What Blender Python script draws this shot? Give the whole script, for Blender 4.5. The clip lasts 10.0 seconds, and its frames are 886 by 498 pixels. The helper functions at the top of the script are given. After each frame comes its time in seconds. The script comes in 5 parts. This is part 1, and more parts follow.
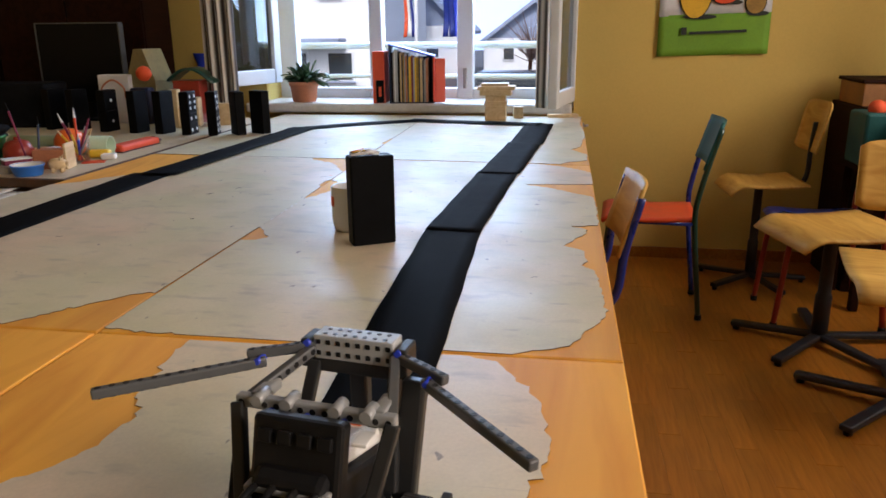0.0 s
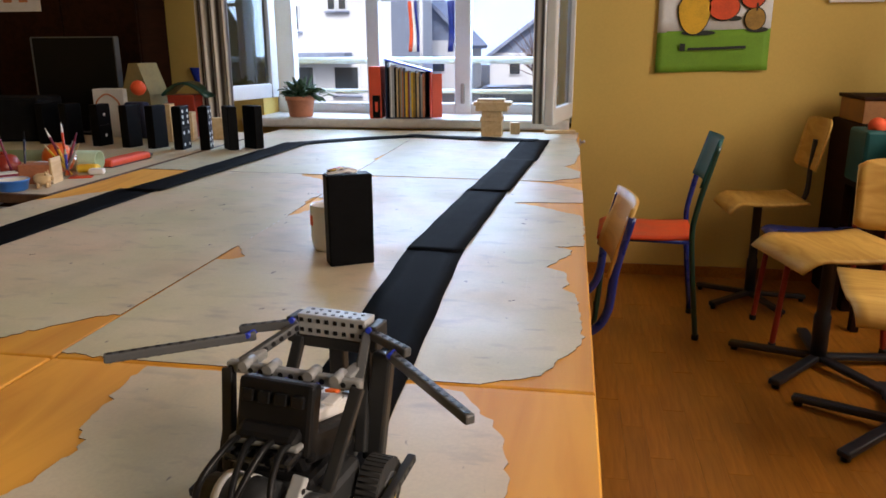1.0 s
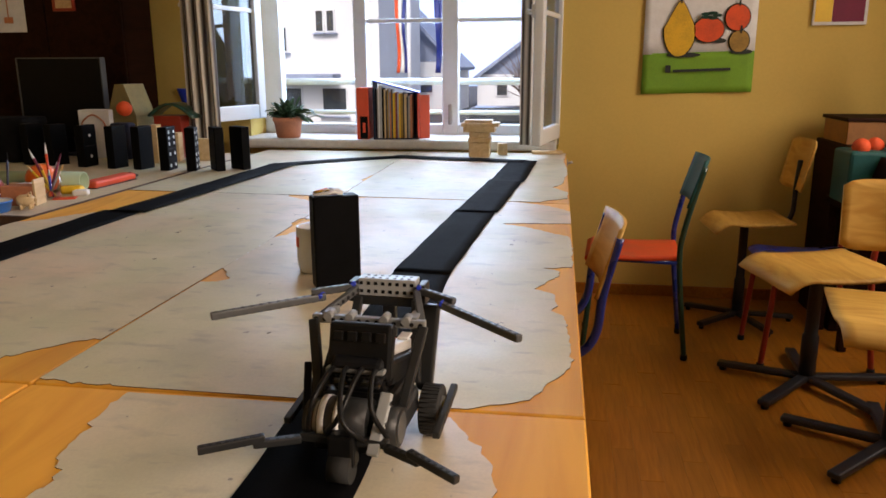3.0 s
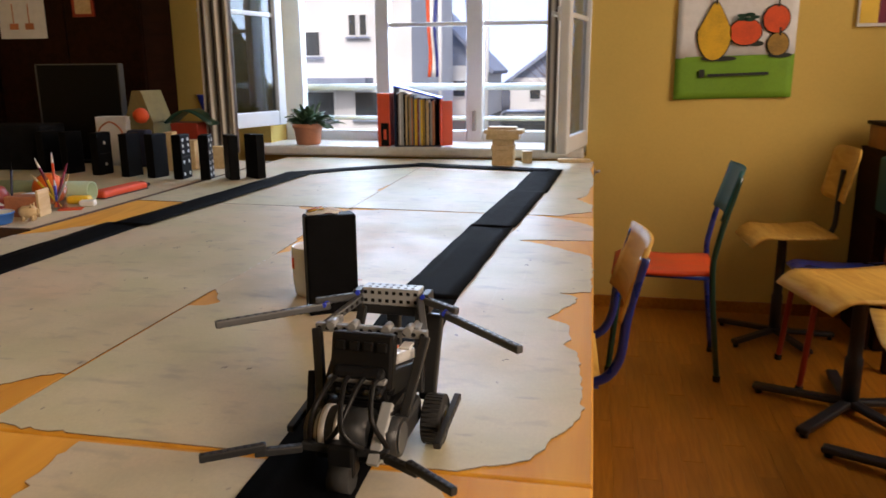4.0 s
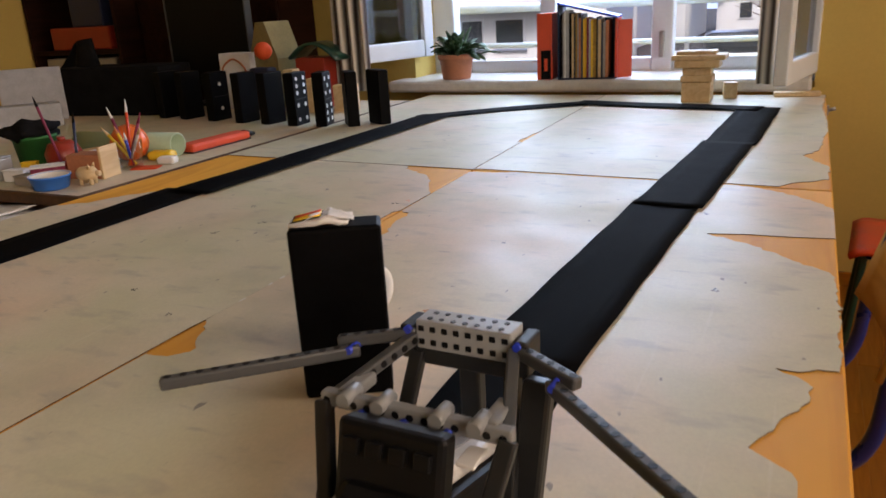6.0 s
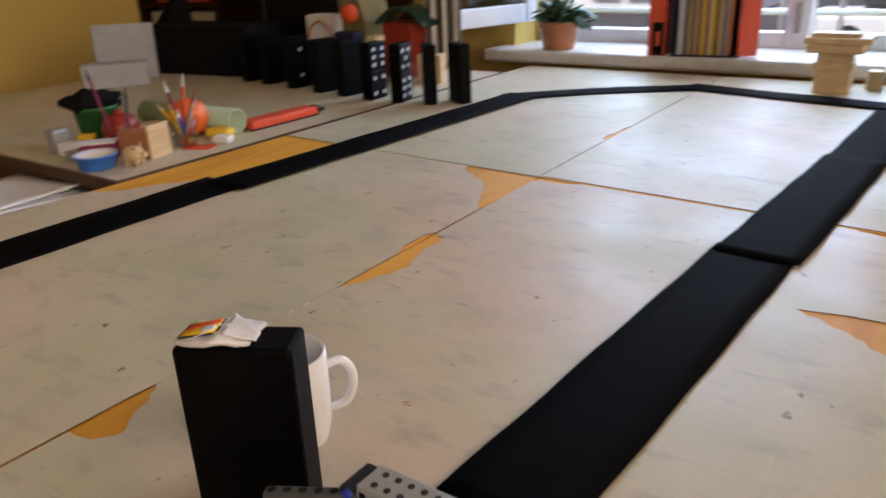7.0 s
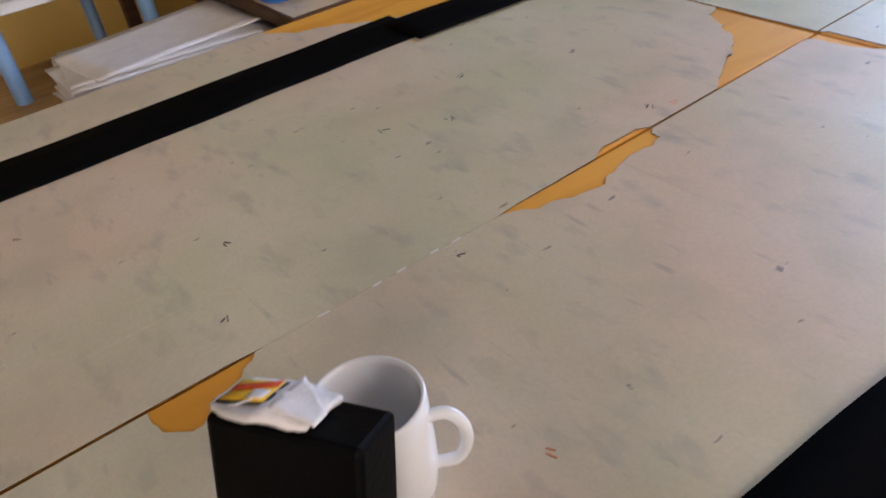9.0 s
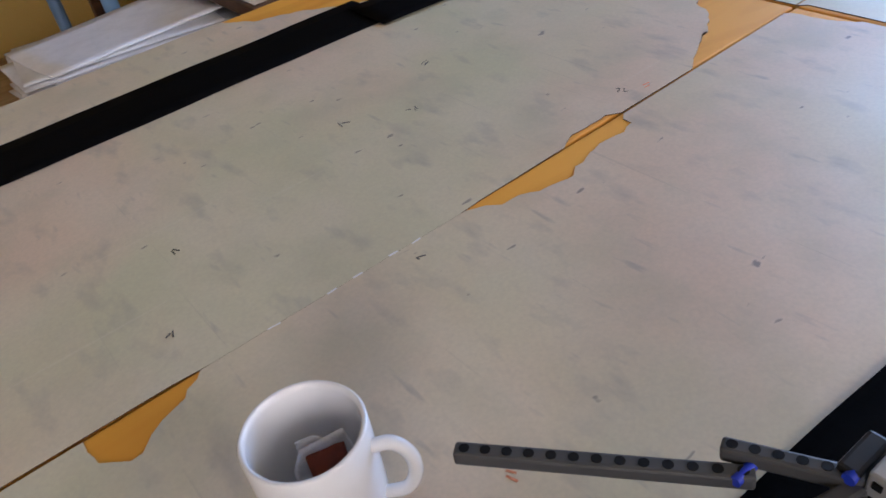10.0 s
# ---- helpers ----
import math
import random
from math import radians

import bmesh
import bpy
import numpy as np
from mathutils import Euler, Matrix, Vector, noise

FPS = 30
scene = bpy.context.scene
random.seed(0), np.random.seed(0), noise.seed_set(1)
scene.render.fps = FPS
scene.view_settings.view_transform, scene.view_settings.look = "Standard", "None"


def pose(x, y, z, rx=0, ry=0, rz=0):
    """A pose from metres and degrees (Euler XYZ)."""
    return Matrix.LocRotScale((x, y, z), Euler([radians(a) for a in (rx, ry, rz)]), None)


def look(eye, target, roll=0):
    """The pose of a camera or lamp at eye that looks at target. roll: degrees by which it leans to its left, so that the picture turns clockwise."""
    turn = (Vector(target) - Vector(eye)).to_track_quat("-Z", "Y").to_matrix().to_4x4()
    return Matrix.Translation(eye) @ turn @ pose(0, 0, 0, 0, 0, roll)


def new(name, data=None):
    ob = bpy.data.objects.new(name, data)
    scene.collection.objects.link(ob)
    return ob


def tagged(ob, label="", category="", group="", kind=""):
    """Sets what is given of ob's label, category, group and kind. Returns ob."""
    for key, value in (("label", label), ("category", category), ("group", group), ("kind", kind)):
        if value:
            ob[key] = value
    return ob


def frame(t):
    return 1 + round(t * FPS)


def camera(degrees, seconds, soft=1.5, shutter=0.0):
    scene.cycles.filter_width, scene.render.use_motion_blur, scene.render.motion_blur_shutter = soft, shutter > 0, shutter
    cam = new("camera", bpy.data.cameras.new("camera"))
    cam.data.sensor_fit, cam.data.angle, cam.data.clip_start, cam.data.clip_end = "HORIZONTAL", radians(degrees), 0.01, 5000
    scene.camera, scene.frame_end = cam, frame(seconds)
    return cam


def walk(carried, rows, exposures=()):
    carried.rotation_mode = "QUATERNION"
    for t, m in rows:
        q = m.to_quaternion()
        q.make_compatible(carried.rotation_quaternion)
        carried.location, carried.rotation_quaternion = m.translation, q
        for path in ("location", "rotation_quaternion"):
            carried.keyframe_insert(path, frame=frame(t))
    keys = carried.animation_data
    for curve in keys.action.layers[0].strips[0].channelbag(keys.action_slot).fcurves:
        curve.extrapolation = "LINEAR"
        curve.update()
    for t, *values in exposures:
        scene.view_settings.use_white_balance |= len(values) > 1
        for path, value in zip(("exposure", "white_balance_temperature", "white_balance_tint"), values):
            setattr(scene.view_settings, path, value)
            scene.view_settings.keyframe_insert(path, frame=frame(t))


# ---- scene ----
from mathutils import geometry

cam = camera(61.3, 10.0, soft=1.6, shutter=0.4)
TOP = 0.76                       # height of the table tops; PATH is given from there
PATH = [
    (0, (0.658, -2.448, 0.414), (0.353, -0.552, -0.145), -0.5),
    (0.5, (0.688, -2.425, 0.42), (0.389, -0.53, -0.143), -1.1),
    (1, (0.703, -2.399, 0.417), (0.381, -0.496, -0.107), -0.3),
    (1.5, (0.722, -2.388, 0.414), (0.416, -0.482, -0.108), -0.2),
    (2, (0.715, -2.394, 0.413), (0.407, -0.48, -0.078), -0.0),
    (3.5, (0.701, -2.369, 0.421), (0.413, -0.446, -0.048), -0.3),
    (4, (0.732, -2.252, 0.424), (0.354, -0.343, -0.039), -0.4),
    (4.5, (0.751, -2.129, 0.419), (0.243, -0.254, -0.056), -0.6),
    (5, (0.704, -1.933, 0.391), (0.145, -0.085, -0.131), -1.4),
    (5.5, (0.686, -1.771, 0.378), (0.117, 0.052, -0.213), -3.4),
    (5.7, (0.685, -1.696, 0.377), (-0.035, 0.069, -0.229), -3.0),
    (6.8, (0.698, -1.383, 0.416), (-0.271, 0.224, -0.276), -3.4),
    (7, (0.696, -1.323, 0.44), (-0.395, 0.182, -0.299), -2.4),
    (7.5, (0.697, -1.246, 0.466), (-0.533, -0.014, -0.519), -3.8),
    (8, (0.661, -1.206, 0.464), (-0.488, -0.043, -0.686), -6.1),
    (8.5, (0.576, -1.07, 0.476), (-0.737, -0.019, -0.606), -7.2),
    (9, (0.536, -1.042, 0.459), (-0.832, -0.181, -0.719), -8.9),
    (9.25, (0.526, -1.029, 0.455), (-0.832, -0.184, -0.768), -9.4),
    (9.5, (0.517, -1.016, 0.45), (-0.832, -0.183, -0.769), -9.9),
    (10, (0.518, -0.988, 0.444), (-0.818, -0.135, -0.776), -10.5),
]
UP = Vector((0, 0, TOP))
walk(cam, [(t, look(Vector(e) + UP, Vector(g) + UP, r)) for t, e, g, r in PATH],
     exposures=[(0, 0.36, 6150, 20), (2, 0.35, 6550, 21), (3.5, 0.33, 6900, 22), (4.5, 0.24, 7000, 23), (5.7, 0.17, 6900, 24), (7.0, 0.25, 6650, 24), (7.5, 0.33, 6650, 24), (8.2, 0.40, 6050, 24), (9.2, 0.34, 5900, 24), (10, 0.31, 5450, 23)])

# ---- world and light ----
world = bpy.data.worlds.new("sky")
scene.world = world
world.use_nodes = True
wn = world.node_tree
sky = wn.nodes.new("ShaderNodeTexSky")
sky.sky_type = "NISHITA"
sky.sun_disc = False
sky.sun_elevation, sky.sun_rotation = radians(48), radians(180)
sky.dust_density = 4.0
wn.links.new(sky.outputs[0], wn.nodes["Background"].inputs[0])
wn.nodes["Background"].inputs[1].default_value = 0.15


def sun(strength, angle, elevation, azimuth):
    d = bpy.data.lights.new("sun", "SUN")
    d.energy, d.angle, d.color = strength, radians(angle), (1, 0.95, 0.88)
    o = new("sun", d)
    o.matrix_world = pose(0, 0, 20, 90 - elevation, 0, azimuth)


def window_light(name, m, w, h, power, colour, spread=180):
    d = bpy.data.lights.new(name, "AREA")
    d.shape, d.size, d.size_y, d.energy, d.color = "RECTANGLE", w, h, power, colour
    d.spread = radians(spread)
    o = new(name, d)
    o.matrix_world = m


sun(2.4, 15, 48, 0)
window_light("window_light", look((-0.15, 2.16, 1.75), (-0.15, 0.5, 0.75)), 1.5, 1.6, 70, (0.56, 0.77, 1.0))
# unseen warm fill lamps, added to brighten the right wall and near tables
window_light("side_fill_light", look((2.74, 0.0, 1.75), (1.2, 0.0, 1.35)), 1.4, 1.35, 23, (1.0, 0.87, 0.66), 150)
window_light("rear_fill_light", look((2.74, -3.0, 1.75), (0.3, -2.25, 0.76)), 1.4, 1.35, 15, (1.0, 0.85, 0.64), 75)

# ---- materials ----
MATS = {}


def material(name, colour, rough=0.6, metal=0.0, vary=0.12, scale=12.0, bump=0.05, fine=140.0, coat=0.0, tint=None, spec=0.5, emit=None, random_amount=0.0):
    """A painted or moulded surface: colour, blotches at two scales and fine relief."""
    if name in MATS:
        return MATS[name]
    m = bpy.data.materials.new(name)
    m.use_nodes = True
    nt = m.node_tree
    b = nt.nodes["Principled BSDF"]
    co = nt.nodes.new("ShaderNodeTexCoord")
    big, small = nt.nodes.new("ShaderNodeTexNoise"), nt.nodes.new("ShaderNodeTexNoise")
    big.inputs["Scale"].default_value, small.inputs["Scale"].default_value = scale, fine
    big.inputs["Detail"].default_value = 5
    for n in (big, small):
        nt.links.new(co.outputs["Object"], n.inputs["Vector"])
    mix = nt.nodes.new("ShaderNodeMix")
    mix.data_type = "RGBA"
    dark = tint or tuple(c * (1 - 2.2 * vary) for c in colour)
    mix.inputs[6].default_value = (*[max(c, 0) for c in dark], 1)
    mix.inputs[7].default_value = (*[min(1, c * (1 + 0.5 * vary)) for c in colour], 1)
    ramp = nt.nodes.new("ShaderNodeMapRange")
    ramp.inputs[1].default_value, ramp.inputs[2].default_value = 0.3, 0.62
    add = nt.nodes.new("ShaderNodeMath")
    add.operation = "MULTIPLY_ADD"
    add.inputs[1].default_value, add.inputs[2].default_value = 0.3, 0.0
    nt.links.new(small.outputs[0], add.inputs[0])
    plus = nt.nodes.new("ShaderNodeMath")
    plus.operation = "MULTIPLY_ADD"
    plus.inputs[1].default_value = 0.75
    nt.links.new(big.outputs[0], plus.inputs[0])
    nt.links.new(add.outputs[0], plus.inputs[2])
    nt.links.new(plus.outputs[0], ramp.inputs[0])
    nt.links.new(ramp.outputs[0], mix.inputs[0])
    out = mix.outputs[2]
    if random_amount:
        info = nt.nodes.new("ShaderNodeObjectInfo")
        hsv = nt.nodes.new("ShaderNodeHueSaturation")
        mr = nt.nodes.new("ShaderNodeMapRange")
        mr.inputs[3].default_value, mr.inputs[4].default_value = 1 - random_amount, 1 + random_amount
        nt.links.new(info.outputs["Random"], mr.inputs[0])
        nt.links.new(mr.outputs[0], hsv.inputs["Value"])
        nt.links.new(out, hsv.inputs["Color"])
        out = hsv.outputs[0]
    nt.links.new(out, b.inputs["Base Color"])
    rr = nt.nodes.new("ShaderNodeMapRange")
    rr.inputs[3].default_value, rr.inputs[4].default_value = max(0, rough - 0.08), min(1, rough + 0.1)
    nt.links.new(big.outputs[0], rr.inputs[0])
    nt.links.new(rr.outputs[0], b.inputs["Roughness"])
    b.inputs["Metallic"].default_value = metal
    b.inputs["Coat Weight"].default_value = coat
    b.inputs["Specular IOR Level"].default_value = spec
    if bump:
        bp = nt.nodes.new("ShaderNodeBump")
        bp.inputs["Strength"].default_value, bp.inputs["Distance"].default_value = bump, 0.002
        nt.links.new(small.outputs[0], bp.inputs["Height"])
        nt.links.new(bp.outputs[0], b.inputs["Normal"])
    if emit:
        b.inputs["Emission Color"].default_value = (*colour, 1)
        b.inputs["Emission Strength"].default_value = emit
    MATS[name] = m
    return m


def wood(name, light, dark, scale=(30, 2.2, 30), rough=0.5, coat=0.0, random_amount=0.0, spec=0.5):
    """Wood with grain along y."""
    if name in MATS:
        return MATS[name]
    m = bpy.data.materials.new(name)
    m.use_nodes = True
    nt = m.node_tree
    b = nt.nodes["Principled BSDF"]
    co, mp = nt.nodes.new("ShaderNodeTexCoord"), nt.nodes.new("ShaderNodeMapping")
    mp.inputs["Scale"].default_value = scale
    nt.links.new(co.outputs["Object"], mp.inputs["Vector"])
    n1, n2 = nt.nodes.new("ShaderNodeTexNoise"), nt.nodes.new("ShaderNodeTexNoise")
    n1.inputs["Scale"].default_value, n1.inputs["Detail"].default_value, n1.inputs["Distortion"].default_value = 1.6, 7, 1.2
    n2.inputs["Scale"].default_value, n2.inputs["Detail"].default_value = 2.0, 3
    nt.links.new(mp.outputs[0], n1.inputs["Vector"])
    nt.links.new(co.outputs["Object"], n2.inputs["Vector"])
    mix, mix2 = nt.nodes.new("ShaderNodeMix"), nt.nodes.new("ShaderNodeMix")
    for x in (mix, mix2):
        x.data_type = "RGBA"
    mix.inputs[6].default_value, mix.inputs[7].default_value = (*dark, 1), (*light, 1)
    r = nt.nodes.new("ShaderNodeMapRange")
    r.inputs[1].default_value, r.inputs[2].default_value = 0.35, 0.62
    nt.links.new(n1.outputs[0], r.inputs[0])
    nt.links.new(r.outputs[0], mix.inputs[0])
    mix2.blend_type = "MULTIPLY"
    mix2.inputs[0].default_value = 0.5
    nt.links.new(mix.outputs[2], mix2.inputs[6])
    r2 = nt.nodes.new("ShaderNodeMapRange")
    r2.inputs[1].default_value, r2.inputs[2].default_value, r2.inputs[3].default_value = 0.3, 0.6, 0.65
    nt.links.new(n2.outputs[0], r2.inputs[0])
    nt.links.new(r2.outputs[0], mix2.inputs[7])
    out = mix2.outputs[2]
    if random_amount:
        info, hsv, mr = nt.nodes.new("ShaderNodeObjectInfo"), nt.nodes.new("ShaderNodeHueSaturation"), nt.nodes.new("ShaderNodeMapRange")
        mr.inputs[3].default_value, mr.inputs[4].default_value = 1 - random_amount, 1 + random_amount
        nt.links.new(info.outputs["Random"], mr.inputs[0])
        nt.links.new(mr.outputs[0], hsv.inputs["Value"])
        nt.links.new(out, hsv.inputs["Color"])
        out = hsv.outputs[0]
    nt.links.new(out, b.inputs["Base Color"])
    b.inputs["Roughness"].default_value, b.inputs["Coat Weight"].default_value = rough, coat
    b.inputs["Coat Roughness"].default_value = 0.25
    b.inputs["Specular IOR Level"].default_value = spec
    bp = nt.nodes.new("ShaderNodeBump")
    bp.inputs["Strength"].default_value, bp.inputs["Distance"].default_value = 0.12, 0.001
    nt.links.new(n1.outputs[0], bp.inputs["Height"])
    nt.links.new(bp.outputs[0], b.inputs["Normal"])
    MATS[name] = m
    return m


def laminate_material():
    """Worn cream table laminate with smudges, scuffs, small dark specks and a dull gloss."""
    m = bpy.data.materials.new("laminate")
    m.use_nodes = True
    nt = m.node_tree
    b = nt.nodes["Principled BSDF"]
    co = nt.nodes.new("ShaderNodeTexCoord")

    def tex(kind, scale, stretch=None, detail=4):
        n = nt.nodes.new(kind)
        n.inputs["Scale"].default_value = scale
        if kind == "ShaderNodeTexNoise":
            n.inputs["Detail"].default_value = detail
        src = co.outputs["Object"]
        if stretch:
            mp = nt.nodes.new("ShaderNodeMapping")
            mp.inputs["Scale"].default_value = stretch[:3]
            mp.inputs["Rotation"].default_value = (0, 0, stretch[3])
            nt.links.new(src, mp.inputs["Vector"])
            src = mp.outputs[0]
        nt.links.new(src, n.inputs["Vector"])
        return n.outputs[0]

    def span(v, a, c, lo=0.0, hi=1.0):
        r = nt.nodes.new("ShaderNodeMapRange")
        for k, x in zip((1, 2, 3, 4), (a, c, lo, hi)):
            r.inputs[k].default_value = x
        nt.links.new(v, r.inputs[0])
        return r.outputs[0]

    def blend(fac, a, c):
        x = nt.nodes.new("ShaderNodeMix")
        x.data_type = "RGBA"
        nt.links.new(fac, x.inputs[0])
        for k, v in ((6, a), (7, c)):
            if isinstance(v, tuple):
                x.inputs[k].default_value = (*v, 1)
            else:
                nt.links.new(v, x.inputs[k])
        return x.outputs[2]

    base = blend(span(tex("ShaderNodeTexNoise", 2.2), 0.40, 0.60), (0.56, 0.54, 0.36), (0.66, 0.525, 0.385))
    base = blend(span(tex("ShaderNodeTexNoise", 5.5, (1, 1.5, 1, 0.9), 4), 0.42, 0.68, 0, 0.5), base, (0.68, 0.60, 0.46))
    base = blend(span(tex("ShaderNodeTexNoise", 9.0, None, 6), 0.50, 0.74, 0, 0.45), base, (0.38, 0.39, 0.27))
    base = blend(span(tex("ShaderNodeTexNoise", 14.0, (1.0, 2.2, 1, 0.6), 3), 0.58, 0.76, 0, 0.48), base, (0.29, 0.28, 0.25))
    base = blend(span(tex("ShaderNodeTexNoise", 21.0, (0.8, 3.2, 1, -0.5), 2), 0.66, 0.78, 0, 0.45), base, (0.25, 0.25, 0.24))
    base = blend(span(tex("ShaderNodeTexNoise", 6.0, (0.5, 26.0, 1, 0.8), 2), 0.70, 0.75, 0, 0.22), base, (0.30, 0.27, 0.22))
    base = blend(span(tex("ShaderNodeTexNoise", 5.0, (24.0, 0.5, 1, 0.35), 2), 0.72, 0.77, 0, 0.16), base, (0.76, 0.72, 0.62))
    base = blend(span(tex("ShaderNodeTexNoise", 30.0, (2.2, 1, 1, 0.2), 2), 0.735, 0.775, 0, 0.75), base, (0.13, 0.12, 0.13))
    base = blend(span(tex("ShaderNodeTexNoise", 260.0, None, 2), 0.3, 0.75, 0, 0.2), base, (0.36, 0.32, 0.24))
    nt.links.new(base, b.inputs["Base Color"])
    nt.links.new(span(tex("ShaderNodeTexNoise", 7.0, None, 5), 0.3, 0.7, 0.38, 0.56), b.inputs["Roughness"])
    b.inputs["Specular IOR Level"].default_value = 0.4
    bp = nt.nodes.new("ShaderNodeBump")
    bp.inputs["Strength"].default_value, bp.inputs["Distance"].default_value = 0.06, 0.002
    nt.links.new(tex("ShaderNodeTexNoise", 24.0, None, 5), bp.inputs["Height"])
    nt.links.new(bp.outputs[0], b.inputs["Normal"])
    return m


def stripes(name, a, c, scale, rough=0.85):
    """Cloth woven in stripes across x."""
    m = bpy.data.materials.new(name)
    m.use_nodes = True
    nt = m.node_tree
    b = nt.nodes["Principled BSDF"]
    co, w, mix = nt.nodes.new("ShaderNodeTexCoord"), nt.nodes.new("ShaderNodeTexWave"), nt.nodes.new("ShaderNodeMix")
    w.inputs["Scale"].default_value, w.inputs["Distortion"].default_value, w.inputs["Detail"].default_value = scale, 0.5, 1
    w.inputs["Detail Scale"].default_value = 0.3
    mix.data_type = "RGBA"
    mix.inputs[6].default_value, mix.inputs[7].default_value = (*a, 1), (*c, 1)
    nt.links.new(co.outputs["Object"], w.inputs["Vector"])
    nt.links.new(w.outputs[0], mix.inputs[0])
    nt.links.new(mix.outputs[2], b.inputs["Base Color"])
    b.inputs["Roughness"].default_value = rough
    return m


def glass_material(name, tint, gain, least):
    m = bpy.data.materials.new(name)
    m.use_nodes = True
    nt = m.node_tree
    out = nt.nodes["Material Output"]
    tr, gl = nt.nodes.new("ShaderNodeBsdfTransparent"), nt.nodes.new("ShaderNodeBsdfGlossy")
    mix, lw = nt.nodes.new("ShaderNodeMixShader"), nt.nodes.new("ShaderNodeLayerWeight")
    pw = nt.nodes.new("ShaderNodeMath")
    pw.operation = "POWER"
    pw.inputs[1].default_value = 3.5
    fr = nt.nodes.new("ShaderNodeMath")
    fr.operation = "MULTIPLY_ADD"
    fr.inputs[1].default_value, fr.inputs[2].default_value = gain, least
    lw.inputs[0].default_value = 0.5
    nt.links.new(lw.outputs["Facing"], pw.inputs[0])
    nt.links.new(pw.outputs[0], fr.inputs[0])
    gl.inputs["Roughness"].default_value = 0.02
    tr.inputs["Color"].default_value = (*tint, 1)
    nt.links.new(fr.outputs[0], mix.inputs[0])
    nt.links.new(tr.outputs[0], mix.inputs[1])
    nt.links.new(gl.outputs[0], mix.inputs[2])
    nt.links.new(mix.outputs[0], out.inputs[0])
    return m


LAM = laminate_material()
LAMCORE = material("laminate_core", (0.10, 0.055, 0.022), 0.8, vary=0.3, scale=60)
GLASS = glass_material("window_glass", (0.93, 0.96, 0.97), 0.55, 0.03)
# grey tint imitates the dim reflection on the opened casement panes
DIMGLASS = glass_material("dimmed_window_glass", (0.40, 0.45, 0.46), 0.6, 0.10)
BARE = wood("bare_table_wood", (0.84, 0.41, 0.038), (0.72, 0.31, 0.022), (9, 1.2, 9), 0.62)
EDGE = wood("table_edge_wood", (0.62, 0.40, 0.17), (0.45, 0.26, 0.09), (20, 2, 20), 0.5)
PLY = wood("chair_plywood", (0.70, 0.42, 0.095), (0.56, 0.30, 0.055), (14, 2.5, 14), 0.5, 0.0, spec=0.25)
# brown edge wood with the side table's shade put into its colour
SHADEDEDGE = wood("shaded_table_edge", (0.085, 0.036, 0.012), (0.05, 0.02, 0.007), (20, 2, 20), 0.55)
PALEWOOD = wood("pale_wood", (0.72, 0.54, 0.31), (0.60, 0.42, 0.22), (25, 3, 25), 0.55)
DARKWOOD = wood("dark_wood", (0.026, 0.0075, 0.003), (0.016, 0.0045, 0.002), (16, 2, 16), 0.7, spec=0.12)
PARQUET = wood("parquet_wood", (0.41, 0.155, 0.015), (0.31, 0.108, 0.009), (24, 2.2, 24), 0.34, 0.08, 0.08, spec=0.4)
WALLP = material("yellow_wall_paint", (0.67, 0.475, 0.125), 0.85, vary=0.04, scale=1.6, bump=0.15, fine=90)
CEILP = material("ceiling_paint", (0.78, 0.75, 0.68), 0.9, vary=0.03, scale=2)
WHITEP = material("white_window_paint", (0.74, 0.77, 0.80), 0.35, vary=0.05, scale=6)
STONE = material("sill_stone", (0.68, 0.65, 0.60), 0.4, vary=0.08, scale=22)
BLACKPAPER = material("black_card", (0.0030, 0.0030, 0.0034), 0.75, vary=0.25, scale=20, bump=0.12, fine=320, spec=0.025)
BLACKPAINT = material("black_domino_paint", (0.0022, 0.0022, 0.0027), 0.5, spec=0.07, vary=0.3, scale=30, bump=0.12, fine=220)
WHITEDOT = material("white_dot_paint", (0.82, 0.82, 0.78), 0.6, vary=0.05)
BRICKGREY = material("light_grey_plastic", (0.34, 0.355, 0.36), 0.32, vary=0.04, scale=40)
TRIMGREY = material("trim_grey_plastic", (0.22, 0.225, 0.225), 0.34, vary=0.05, scale=40)
MIDGREY = material("mid_grey_plastic", (0.070, 0.073, 0.076), 0.36, vary=0.06, scale=40)
DARKGREY = material("dark_grey_plastic", (0.020, 0.021, 0.022), 0.38, vary=0.08, scale=40, spec=0.35)
GLOSSBLACK = material("glossy_black_plastic", (0.008, 0.008, 0.009), 0.16, vary=0.15, scale=40, spec=0.6)
BLACKPL = material("black_plastic", (0.006, 0.006, 0.0065), 0.4, vary=0.15, scale=40, spec=0.22)
RUBBER = material("black_rubber", (0.016, 0.016, 0.016), 0.8, vary=0.15, scale=60, bump=0.2)
WHITEPL = material("white_plastic", (0.75, 0.75, 0.74), 0.35, vary=0.03)
PINBLUE = material("blue_pin_plastic", (0.02, 0.05, 0.55), 0.4, vary=0.05)
ORANGEPL = material("orange_plastic", (0.85, 0.16, 0.02), 0.4, vary=0.05)
YELLOWPL = material("yellow_plastic", (0.85, 0.55, 0.03), 0.45, vary=0.05)
CERAMIC = material("white_glazed_ceramic", (0.80, 0.815, 0.83), 0.12, vary=0.015, scale=8, bump=0.0, coat=0.4)
PAPER = material("white_paper", (0.76, 0.77, 0.79), 0.8, vary=0.05, scale=25)
TEAPAPER = material("soft_filter_paper", (0.74, 0.73, 0.73), 0.85, vary=0.12, scale=60, bump=0.25, fine=420)
TEABROWN = material("tea_red_brown", (0.23, 0.05, 0.025), 0.75, vary=0.2, scale=90)
